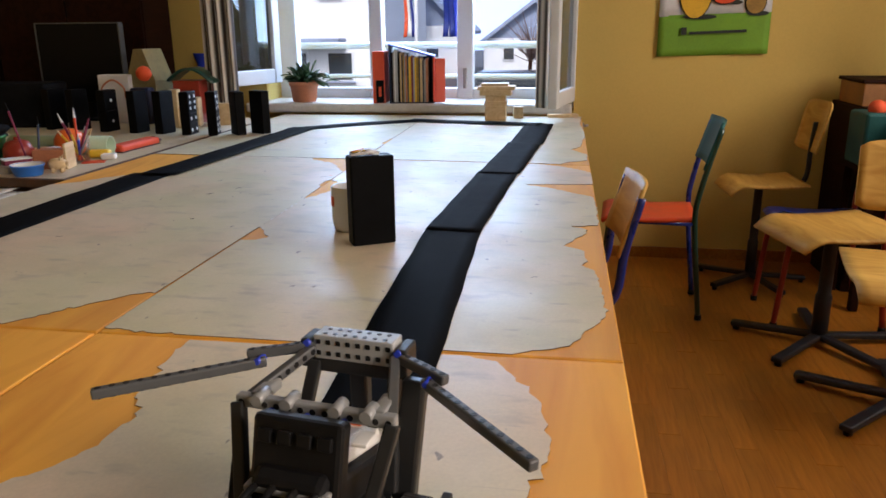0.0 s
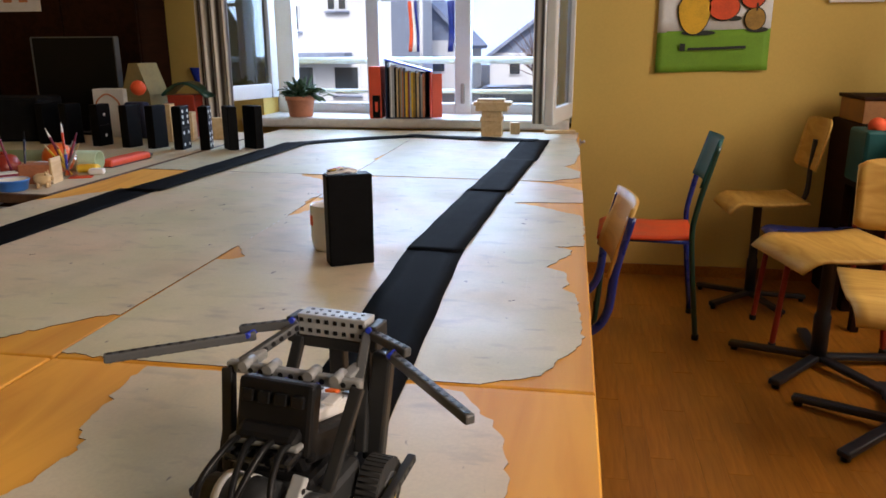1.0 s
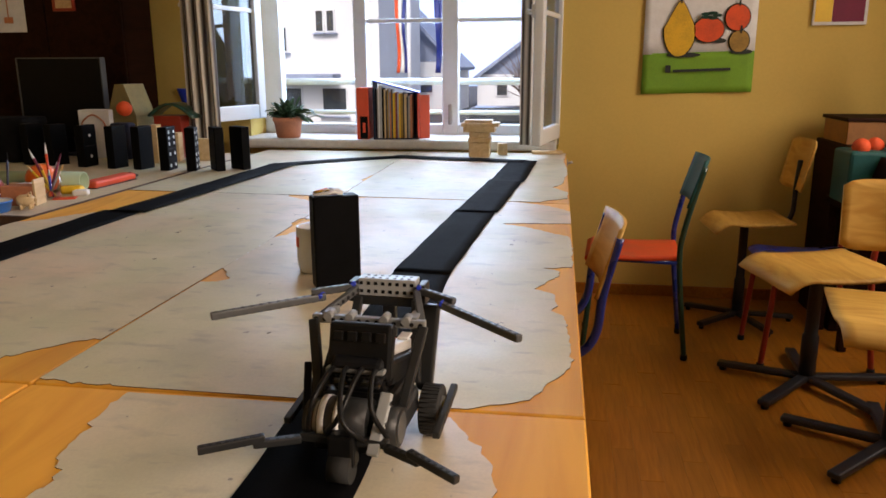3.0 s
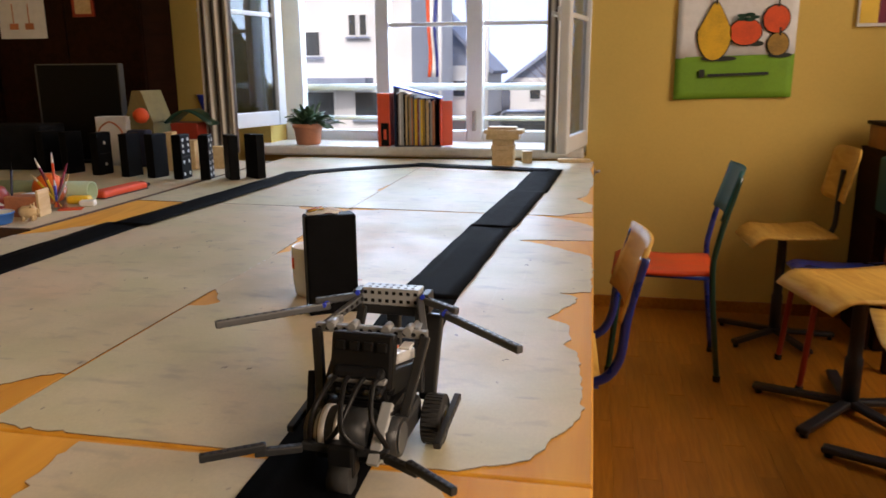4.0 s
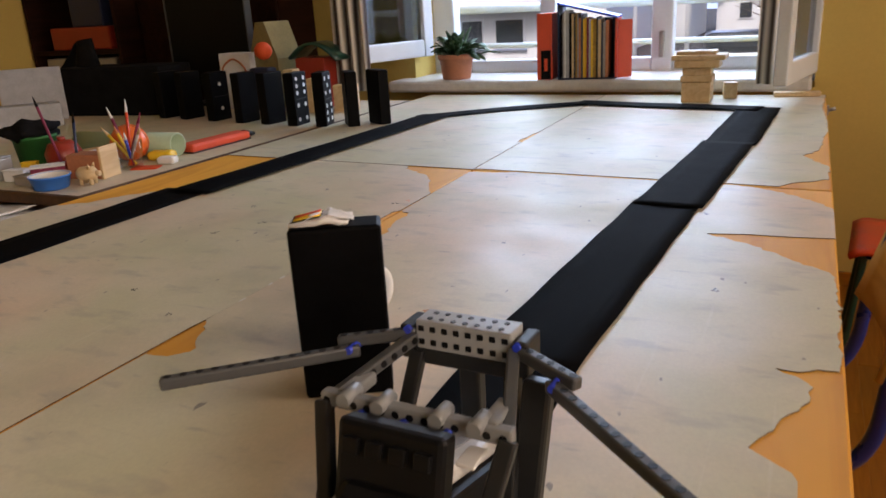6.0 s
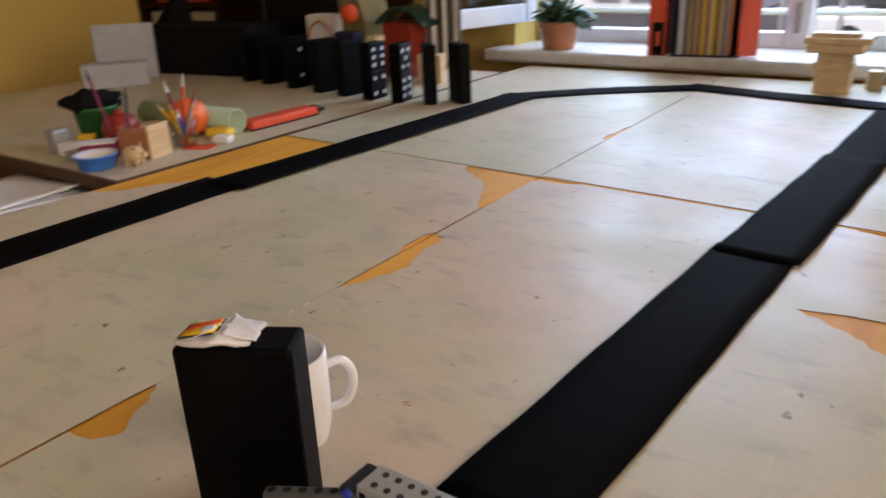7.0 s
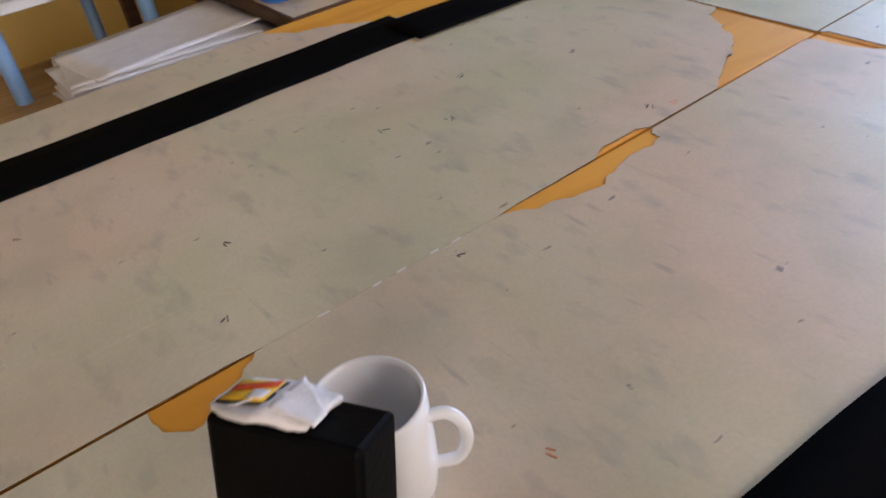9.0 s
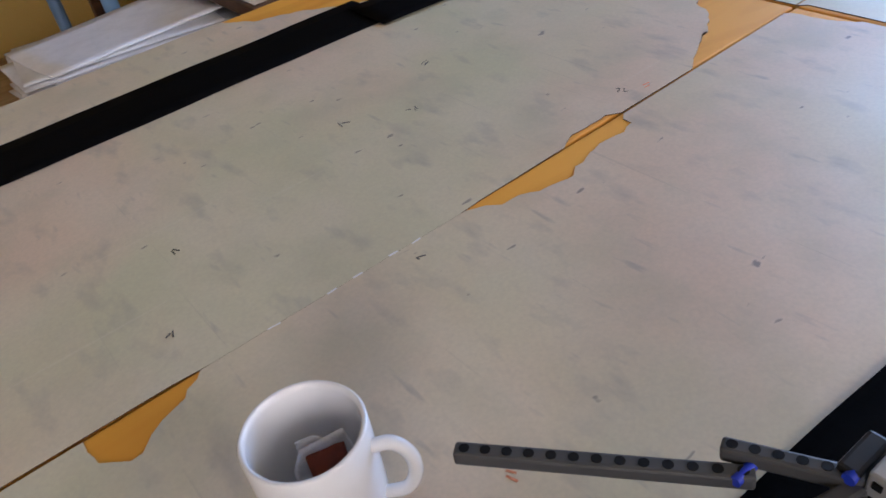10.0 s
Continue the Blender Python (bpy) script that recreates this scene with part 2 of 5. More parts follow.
BLUETUBE = material("blue_lacquer", (0.012, 0.03, 0.22), 0.28, vary=0.08, coat=0.3)
GREENTUBE = material("green_lacquer", (0.008, 0.05, 0.035), 0.3, vary=0.08, coat=0.3)
REDPAINT = material("red_orange_paint", (0.70, 0.065, 0.008), 0.45, vary=0.08)
REDTUBE = material("red_lacquer", (0.30, 0.03, 0.015), 0.35, vary=0.08)
TEALPAINT = material("teal_blue_paint", (0.012, 0.085, 0.085), 0.5, spec=0.25, vary=0.15, scale=8)
BLACKMETAL = material("black_metal", (0.014, 0.014, 0.018), 0.42, vary=0.15)
PALEBLUE = material("pale_blue_lacquer", (0.22, 0.40, 0.66), 0.4, vary=0.08)
GREYPAPER = material("grey_paper", (0.42, 0.43, 0.46), 0.8, vary=0.08, scale=25)
BROWNBOX = material("brown_varnished_box", (0.30, 0.125, 0.03), 0.5, vary=0.15, scale=14)
TWIG = material("grey_brown_twigs", (0.13, 0.085, 0.08), 0.8, vary=0.15)
CARDBROWN = material("dull_brown_card", (0.26, 0.21, 0.09), 0.85, vary=0.12, scale=14)
TERRACOTTA = material("terracotta", (0.52, 0.20, 0.10), 0.7, vary=0.12, scale=18, bump=0.1)
LEAF = material("plant_leaf", (0.035, 0.095, 0.035), 0.45, vary=0.25, scale=30)
BOXRED = material("red_card", (0.72, 0.085, 0.03), 0.6, vary=0.06)
BOXBLUE = material("dark_blue_card", (0.012, 0.02, 0.06), 0.5, vary=0.1)
GREENP = material("poster_green", (0.17, 0.36, 0.02), 0.7, vary=0.1, scale=5)
PEAR = material("pear_yellow", (0.72, 0.42, 0.02), 0.7, vary=0.15, scale=14)
TOMATO = material("tomato_red", (0.75, 0.09, 0.02), 0.7, vary=0.12, scale=14)
KIWI = material("kiwi_brown", (0.38, 0.22, 0.04), 0.7, vary=0.2, scale=20)
INK = material("dark_ink", (0.02, 0.025, 0.02), 0.7, vary=0.1)
MAROON = material("maroon_card", (0.20, 0.02, 0.06), 0.7, vary=0.1)
SCREENBLACK = material("screen_black", (0.004, 0.004, 0.005), 0.5, vary=0.1, spec=0.15)
GREYMETAL = material("grey_metal", (0.36, 0.35, 0.34), 0.4, 0.3, vary=0.06)
HOUSEWHITE = material("white_render", (0.76, 0.78, 0.80), 0.9, vary=0.05, scale=0.6)
ROOFGREY = material("blue_grey_roof", (0.27, 0.33, 0.46), 0.7, vary=0.15, scale=1.5)
ASPHALT = material("asphalt", (0.06, 0.06, 0.062), 0.9, vary=0.15, scale=2)
DARKPANE = material("dark_pane", (0.05, 0.06, 0.07), 0.1, vary=0.1)
SALMON = material("green_card_tube", (0.36, 0.47, 0.33), 0.7, vary=0.06)
GREENPL = material("green_plastic", (0.02, 0.14, 0.03), 0.5, vary=0.15)
BOWLBLUE = material("sky_blue_plastic", (0.04, 0.20, 0.68), 0.4, vary=0.05)
# emits its own pale blue, in place of the bright sky
SKYGLOW = material("glowing_pale_sky", (0.44, 0.60, 0.95), 1.0, vary=0.1, scale=0.05, bump=0, emit=0.8)
CLOTHDARK = material("dark_cloth", (0.008, 0.008, 0.009), 0.95, vary=0.25, scale=20, spec=0.1)
CURTAIN = stripes("striped_curtain", (0.72, 0.66, 0.58), (0.045, 0.03, 0.025), 13.0)


# ---- mesh helpers ----
def finish(bm, smooth=False):
    if smooth:
        for f in bm.faces:
            f.smooth = True
    return bm


def mesh_object(name, bm, mat):
    me = bpy.data.meshes.new(name)
    bmesh.ops.recalc_face_normals(bm, faces=bm.faces)
    bm.to_mesh(me)
    bm.free()
    for m in (mat if isinstance(mat, (list, tuple)) else [mat]):
        me.materials.append(m)
    return new(name, me)


def part(name, bm, mat, parent, label="", m=None):
    """Links a bmesh as one mesh object under a thing or under a part."""
    o = mesh_object(name, bm, mat)
    o.parent = parent
    if m is not None:
        o.matrix_basis = m
    if label:
        tagged(o, label)
    return o


def thing(name, m, label, category, group="", kind=""):
    o = new(name)
    o.empty_display_size = 0.05
    o.matrix_basis = m
    return tagged(o, label, category, group, kind)


def solid(name, bm, mat, m, label, category="", group="", kind=""):
    o = mesh_object(name, bm, mat)
    o.matrix_basis = m
    return tagged(o, label, category, group, kind)


def box(sx, sy, sz, at=(0, 0, 0), bevel=0.0, bm=None, rot=None, segments=2):
    """A box of that size centred on at, with rounded edges."""
    b = bmesh.new()
    bmesh.ops.create_cube(b, size=1, matrix=Matrix.Diagonal((sx, sy, sz, 1)))
    if bevel:
        bmesh.ops.bevel(b, geom=b.edges[:], offset=min(bevel, 0.45 * min(sx, sy, sz)), segments=segments, profile=0.5, affect="EDGES")
    m = Matrix.Translation(at)
    if rot is not None:
        m = m @ rot
    bmesh.ops.transform(b, matrix=m, verts=b.verts)
    return join(bm, b)


def join(bm, b):
    if bm is None:
        return b
    me = bpy.data.meshes.new("tmp")
    b.to_mesh(me)
    b.free()
    bm.from_mesh(me)
    bpy.data.meshes.remove(me)
    return bm


def rod(a, c, r, r2=None, n=14, bm=None, smooth=True):
    """A round bar from a to c."""
    a, c = Vector(a), Vector(c)
    d = c - a
    b = bmesh.new()
    bmesh.ops.create_cone(b, cap_ends=True, segments=n, radius1=r, radius2=r if r2 is None else r2, depth=d.length)
    for f in b.faces:
        f.smooth = smooth and len(f.verts) == 4
    bmesh.ops.transform(b, matrix=Matrix.Translation((a + c) / 2) @ d.to_track_quat("Z", "Y").to_matrix().to_4x4(), verts=b.verts)
    return join(bm, b)


def tube(points, r, n=10, bm=None, rounds=6):
    """A bent tube through points, its corners rounded by a Catmull-Rom curve."""
    pts = [Vector(p) for p in points]
    dense = []
    for i in range(len(pts) - 1):
        p0, p1, p2, p3 = pts[max(i - 1, 0)], pts[i], pts[i + 1], pts[min(i + 2, len(pts) - 1)]
        for k in range(rounds):
            t = k / rounds
            dense.append(0.5 * ((2 * p1) + (p2 - p0) * t + (2 * p0 - 5 * p1 + 4 * p2 - p3) * t * t + (3 * p1 - p0 - 3 * p2 + p3) * t ** 3))
    dense.append(pts[-1])
    b = bmesh.new()
    rings = []
    side = None
    for i, p in enumerate(dense):
        d = (dense[min(i + 1, len(dense) - 1)] - dense[max(i - 1, 0)]).normalized()
        if side is None:
            side = d.orthogonal().normalized()
        side = (side - d * side.dot(d)).normalized()
        other = d.cross(side)
        rings.append([b.verts.new(p + r * (math.cos(2 * math.pi * k / n) * side + math.sin(2 * math.pi * k / n) * other)) for k in range(n)])
    for u, v in zip(rings, rings[1:]):
        for k in range(n):
            b.faces.new((u[k], u[(k + 1) % n], v[(k + 1) % n], v[k])).smooth = True
    b.faces.new(rings[0]), b.faces.new(rings[-1])
    return join(bm, b)


def lathe(profile, n=32, bm=None, close=False):
    """A turned body from (radius, z) points."""
    b = bmesh.new()
    rings = []
    for r, z in profile:
        if r < 1e-5:
            rings.append([b.verts.new((0, 0, z))])
        else:
            rings.append([b.verts.new((r * math.cos(2 * math.pi * k / n), r * math.sin(2 * math.pi * k / n), z)) for k in range(n)])
    for u, v in zip(rings, rings[1:]):
        for k in range(n):
            q = (k + 1) % n
            vs = [u[0]] if len(u) == 1 else [u[k], u[q]]
            vs += [v[0]] if len(v) == 1 else [v[q], v[k]]
            if len(vs) > 2:
                b.faces.new(vs).smooth = True
    return join(bm, b)


def prism(outline, z0, z1, bm=None):
    """A flat plate: a polygon in x, y raised from z0 to z1."""
    b = bmesh.new()
    n = len(outline)
    flat, _, faces = geometry.delaunay_2d_cdt([Vector(p[:2]) for p in outline], [], [list(range(n))], 1, 1e-7)[:3]
    for z in (z0, z1):
        row = [b.verts.new((p[0], p[1], z)) for p in flat]
        for f in faces:
            b.faces.new([row[k] for k in (f if z == z1 else f[::-1])])
    lo = [b.verts.new((p[0], p[1], z0)) for p in outline]
    hi = [b.verts.new((p[0], p[1], z1)) for p in outline]
    for i in range(n):
        b.faces.new((lo[i], lo[(i + 1) % n], hi[(i + 1) % n], hi[i]))
    return join(bm, b)


def sheet(fn, nu, nv, thick, bm=None, smooth=True):
    """A curved sheet with thickness: fn(u, v) gives its middle, u and v from 0 to 1."""
    b = bmesh.new()
    g = [[b.verts.new(fn(i / nu, j / nv)) for j in range(nv + 1)] for i in range(nu + 1)]
    for i in range(nu):
        for j in range(nv):
            b.faces.new((g[i][j], g[i + 1][j], g[i + 1][j + 1], g[i][j + 1])).smooth = smooth
    bmesh.ops.recalc_face_normals(b, faces=b.faces)
    bmesh.ops.solidify(b, geom=b.faces[:], thickness=thick)
    return join(bm, b)


# ---- the room ----
WALL_Y, WEST, EAST, SOUTH, HIGH = 1.55, -3.0, 2.75, -5.4, 2.95
OX0, OX1, OZ0, OZ1 = -0.96, 0.71, TOP + 0.005, 2.25        # the window's opening


def build_room():
    floor = solid("floor", box(EAST - WEST + 0.6, WALL_Y - SOUTH + 0.8, 0.1, ((EAST + WEST) / 2, (WALL_Y + SOUTH) / 2, -0.056)), PARQUET,
                  Matrix(), "worn orange-brown oak parquet floor", "floor", kind="structure")
    n = box(OX0 - WEST, 0.4, HIGH, ((OX0 + WEST) / 2, WALL_Y + 0.2, HIGH / 2))
    box(EAST - OX1, 0.4, HIGH, ((EAST + OX1) / 2, WALL_Y + 0.2, HIGH / 2), bm=n)
    box(OX1 - OX0, 0.4, OZ0, ((OX0 + OX1) / 2, WALL_Y + 0.2, OZ0 / 2), bm=n)
    box(OX1 - OX0, 0.4, HIGH - OZ1, ((OX0 + OX1) / 2, WALL_Y + 0.2, (HIGH + OZ1) / 2), bm=n)
    solid("wall_north", n, WALLP, Matrix(), "ochre-yellow painted plaster wall with a window opening", "wall", kind="structure")
    solid("wall_west", box(0.3, WALL_Y - SOUTH + 0.8, HIGH, (WEST - 0.15, (WALL_Y + SOUTH) / 2, HIGH / 2)), WALLP, Matrix(), "ochre-yellow painted plaster wall", "wall", kind="structure")
    # the two openings out of view are added for the fill lamps
    e = None
    for y0, y1 in ((SOUTH, -3.75), (-2.25, -0.75), (0.75, WALL_Y)):
        e = box(0.3, y1 - y0, HIGH, (EAST + 0.15, (y0 + y1) / 2, HIGH / 2), bm=e)
    for y in (-3.0, 0.0):
        box(0.3, 1.5, 1.0, (EAST + 0.15, y, 0.5), bm=e)
        box(0.3, 1.5, HIGH - 2.45, (EAST + 0.15, y, (HIGH + 2.45) / 2), bm=e)
    solid("wall_east", e, WALLP, Matrix(), "ochre-yellow painted plaster wall with two unseen openings added for fill lamps", "wall", kind="structure")
    solid("wall_south", box(EAST - WEST, 0.3, HIGH, ((EAST + WEST) / 2, SOUTH - 0.15, HIGH / 2)), WALLP, Matrix(), "ochre-yellow painted plaster wall", "wall", kind="structure")
    solid("ceiling", box(EAST - WEST + 0.6, WALL_Y - SOUTH + 0.8, 0.2, ((EAST + WEST) / 2, (WALL_Y + SOUTH) / 2, HIGH + 0.1)), CEILP, Matrix(), "plain off-white plaster ceiling", "ceiling", kind="structure")
    solid("baseboard", box(EAST - WEST, 0.018, 0.06, ((EAST + WEST) / 2, WALL_Y - 0.009, 0.024), 0.004), PARQUET, Matrix(), "narrow varnished wooden baseboard", "baseboard", kind="structure")
    return floor


FLOOR = build_room()


def casement(name, hinge, end, z0, z1, label):
    """An inward-opened casement: frame of four bars, a pane, a glazing bar and a handle."""
    hinge, end = Vector((*hinge, 0)), Vector((*end, 0))
    w = (end - hinge).length
    ang = math.degrees(math.atan2(end.y - hinge.y, end.x - hinge.x))
    t = thing(name, pose(hinge.x, hinge.y, z0, 0, 0, ang), label, "window", "opened casements")
    h = z1 - z0
    for nm, b in (("stile", box(0.06, 0.045, h, (0.03, 0, h / 2), 0.006)), ("stile", box(0.06, 0.045, h, (w - 0.03, 0, h / 2), 0.006)),
                  ("rail", box(w - 0.12, 0.042, 0.075, (w / 2, 0, 0.0375), 0.006)), ("rail", box(w - 0.12, 0.042, 0.06, (w / 2, 0, h - 0.03), 0.006)),
                  ("glazing_bar", box(w - 0.12, 0.02, 0.022, (w / 2, 0, h * 0.42), 0.003))):
        part(nm, b, WHITEP, t)
    p = part("pane", box(w - 0.12, 0.004, h - 0.13, (w / 2, 0, h / 2)), DIMGLASS, t, "window glass with a dim grey reflection put into its tint")
    p.visible_shadow = False
    hb = box(0.018, 0.02, 0.06, (w - 0.03, -0.03, h * 0.42), 0.004)
    rod((w - 0.03, -0.028, h * 0.42), (w - 0.03, -0.055, h * 0.42), 0.007, bm=hb)
    box(0.10, 0.016, 0.02, (w - 0.07, -0.058, h * 0.42), 0.005, bm=hb)
    part("handle", hb, WHITEPL, t)
    return t


def build_window():
    t = thing("window_1", pose(0, 1.80, OZ0), "white painted three-light window with fixed outer frame", "window", kind="structure")
    H = OZ1 - OZ0
    posts = [(OX0, 0.11), (-0.39 - 0.036, 0.073), (0.068, 0.089), (OX1 - 0.08, 0.08)]
    for x, w in posts:
        part("window_frame", box(w, 0.08, H, (x + w / 2, 0, H / 2), 0.008), WHITEP, t)
    lights = [(OX0 + 0.11, -0.426), (-0.353, 0.068), (0.157, OX1 - 0.08)]
    for i, (a, c) in enumerate(lights):
        part("window_frame", box(c - a, 0.075, 0.105, ((a + c) / 2, 0, 0.0525), 0.008), WHITEP, t)
        part("window_frame", box(c - a, 0.075, 0.09, ((a + c) / 2, 0, H - 0.045), 0.008), WHITEP, t)
        p = part("pane", box(c - a, 0.004, H - 0.19, ((a + c) / 2, 0.01, H / 2)), GLASS, t, "clear window glass")
        p.visible_shadow = False
        if i:
            part("glazing_bar", box(c - a, 0.025, 0.022, ((a + c) / 2, -0.012, 0.66), 0.004), WHITEP, t)
    part("handle", tube([(-0.39, -0.04, 0.10), (-0.40, -0.07, 0.10), (-0.45, -0.075, 0.10)], 0.008), WHITEPL, t)
    part("handle", box(0.02, 0.03, 0.11, (0.115, -0.05, 0.16), 0.005), GREYMETAL, t)
    solid("window_sill", box(OX1 - OX0 + 0.06, 0.36, 0.05, ((OX0 + OX1) / 2 - 0.04, 1.585, TOP + 0.03), 0.012), STONE, Matrix(),
                 "pale speckled stone window sill", "window sill", kind="structure")
    casement("casement_window", (OX0 + 0.05, 1.62), (-1.06, 1.10), TOP + 0.15, OZ1, "white inward-opened left window casement with glass pane")
    casement("casement_window", (OX1 - 0.01, 1.60), (0.605, 1.10), TOP + 0.06, OZ1, "white inward-opened window casement with handle")
    rail = thing("window_railing", pose(0, 2.12, TOP), "white-painted horizontal safety rails outside the window", "railing", kind="structure")
    for z, r in ((0.335, 0.02), (0.155, 0.013)):
        part("rail", rod((-1.5, 0, z), (1.4, 0, z), r), WHITEP, rail)
    for x in (-1.45, 1.35):
        part("post", rod((x, 0, -0.2), (x, 0, 0.36), 0.015), WHITEP, rail)


build_window()


def curtain(name, x0, y0, x1, y1, folds, label):
    d = Vector((x1 - x0, y1 - y0, 0))
    L = d.length

    def fn(u, v):
        wave = 0.028 * math.sin(2 * math.pi * folds * u + 0.4 * math.sin(3 * v)) * (0.6 + 0.4 * v)
        return Vector((u * L, wave, 0.815 + v * 1.45))
    o = solid(name, sheet(fn, folds * 12, 10, 0.002), CURTAIN, pose(x0, y0, 0, 0, 0, math.degrees(math.atan2(d.y, d.x))), label, "curtain")
    return o


curtain("curtain", -1.06, 1.04, -0.90, 1.05, 3, "beige and brown striped curtain drawn aside of the window")
curtain("curtain", 0.525, 1.22, 0.585, 1.24, 1, "beige and brown striped curtain bunched beside the window")


# ---- outside ----
def outside():
    solid("ground", box(400, 400, 0.2, (0, 196, -1.6)), ASPHALT, Matrix(), "grey asphalt street and open ground", "ground", kind="structure")
    # self-lit panel added behind the houses for the sky's brightness
    solid("backdrop", box(260, 0.5, 60, (0, 110, 28)), SKYGLOW, Matrix(), "glowing pale blue panel standing in for the bright sky", "backdrop", kind="structure")
    b = thing("apartment_building", pose(-19.5, 36, -1.5), "bright white rendered apartment building with small windows", "building")
    part("wall", box(24.6, 10, 14, (0, 0, 7)), HOUSEWHITE, b)
    part("canopy", box(12, 1.2, 0.25, (4.5, -5.6, 2.3), 0.03), ROOFGREY, b)
    for wx, wz, ww, wh in ((-1.3, 5.0, 0.75, 1.15), (-6, 5.0, 0.75, 1.15), (4.4, 3.92, 0.75, 1.15), (7.74, 3.92, 0.75, 1.15), (9.62, 4.70, 0.42, 1.0), (10.12, 4.70, 0.42, 1.0), (7.7, 7.1, 0.75, 1.15), (9.9, 7.6, 0.9, 1.15), (5.0, 7.1, 0.75, 1.15), (-1.3, 8.5, 0.75, 1.15), (6.2, 1.2, 1.1, 1.3), (8.0, 1.2, 1.4, 1.3), (10.2, 1.2, 1.2, 1.3)):
        w = part("window", box(ww, 0.12, wh, (wx, -5.03, wz), 0.02), WHITEP, b)
        part("pane", box(ww - 0.13, 0.06, wh - 0.15, (wx, -5.08, wz)), DARKPANE, w)
        part("sill", box(ww + 0.2, 0.2, 0.07, (wx, -5.08, wz - wh / 2 - 0.04), 0.01), ROOFGREY, w)
    for x, y, wd, hh, pk, mat in ((-9.0, 47, 7.0, 3.0, 3.6, HOUSEWHITE), (-1.5, 55, 7.0, 2.2, 2.6, HOUSEWHITE), (5.5, 60, 8, 2.8, 2.8, HOUSEWHITE)):
        h = thing("house", pose(x, y, -1.5), "white house with a steep blue-grey roof", "house", "houses across the street")
        part("wall", box(wd, 7, hh, (0, 0, hh / 2)), mat, h)
        r = bmesh.new()
        prof = [(-wd / 2 - 0.4, hh - 0.3), (0, hh + pk), (wd / 2 + 0.4, hh - 0.3), (wd / 2 + 0.3, hh - 0.5), (0, hh + pk - 0.3), (-wd / 2 - 0.3, hh - 0.5)]
        fr = [r.verts.new((px, -4, pz)) for px, pz in prof]
        bk = [r.verts.new((px, 4, pz)) for px, pz in prof]
        r.faces.new(fr), r.faces.new(bk[::-1])
        for i in range(6):
            r.faces.new((fr[i], fr[(i + 1) % 6], bk[(i + 1) % 6], bk[i]))
        part("roof", r, ROOFGREY, h)
        g = bmesh.new()
        gv = [[g.verts.new((px, y2, pz)) for px, pz in ((-wd / 2, hh), (wd / 2, hh), (0, hh + pk - 0.35))] for y2 in (-3.5, 3.5)]
        g.faces.new(gv[0]), g.faces.new(gv[1][::-1])
        for i in range(3):
            g.faces.new((gv[0][i], gv[0][(i + 1) % 3], gv[1][(i + 1) % 3], gv[1][i]))
        part("gable", g, ROOFGREY, h)
        for k in (-0.25, 0.25):
            w = part("window", box(0.9, 0.1, 1.1, (k * wd, -3.53, hh * 0.55), 0.02), WHITEP, h)
            part("pane", box(0.7, 0.06, 0.9, (k * wd, -3.58, hh * 0.55)), DARKPANE, w)
    for x, cols, sz in ((-3.0, (TOMATO, WHITEDOT, BLUETUBE), 0.085), (-2.0, (BLUETUBE, BLUETUBE, PINBLUE), 0.13), (0.85, (WHITEDOT, TOMATO, TOMATO), 0.3)):
        f = thing("flag", pose(x, 15.5, -1.5), "long hanging flag on a white pole", "flag", "flags outside")
        part("pole", rod((0.22 * sz / 0.1, 0, 0), (0.22 * sz / 0.1, 0, 6.2), 0.05), WHITEP, f)
        for k, c in enumerate(cols):
            part("cloth", sheet(lambda u, v, k=k: Vector(((k - 1 + u - 0.5) * sz + 0.03 * math.sin(5 * v + k), 0.04 * math.sin(9 * v), 2.55 + v * (1.9 if sz < 0.2 else 3.0))), 3, 10, 0.004), c, f)
    for x, y, s in ((0.4, 26, 1.0), (-0.9, 32, 1.2)):
        t = thing("bare_tree", pose(x, y, -1.5), "bare winter tree with reddish thin twigs", "tree", "bare trees")
        rnd = random.Random(int(x * 10 + 40))
        part("trunk", rod((0, 0, 0), (0.05, 0, 1.7 * s), 0.12, 0.07), DARKWOOD, t)
        c = None
        for k in range(70):
            a, el = rnd.uniform(0, 6.28), rnd.uniform(0.25, 1.3)
            st = Vector((0.05, 0, rnd.uniform(1.0, 1.8) * s))
            en = st + Vector((math.cos(a) * math.cos(el), math.sin(a) * math.cos(el), math.sin(el))) * rnd.uniform(0.7, 1.5) * s
            c = rod(st, en, 0.025, 0.008, 5, c)
        part("crown", c, TWIG, t)
    c = thing("parked_car", pose(-1.0, 21, -1.5, 0, 0, 8), "white parked car in the street", "car")
    body = box(4.2, 1.7, 0.7, (0, 0, 0.62), 0.2)
    part("body", body, WHITEP, c)
    part("cabin", box(2.3, 1.5, 0.6, (0.1, 0, 1.2), 0.22), DARKPANE, c)
    for wx in (-1.3, 1.3):
        for wy in (-0.8, 0.8):
            part("wheel", rod((wx, wy - 0.1, 0.32), (wx, wy + 0.1, 0.32), 0.32, n=20), RUBBER, c)


outside()


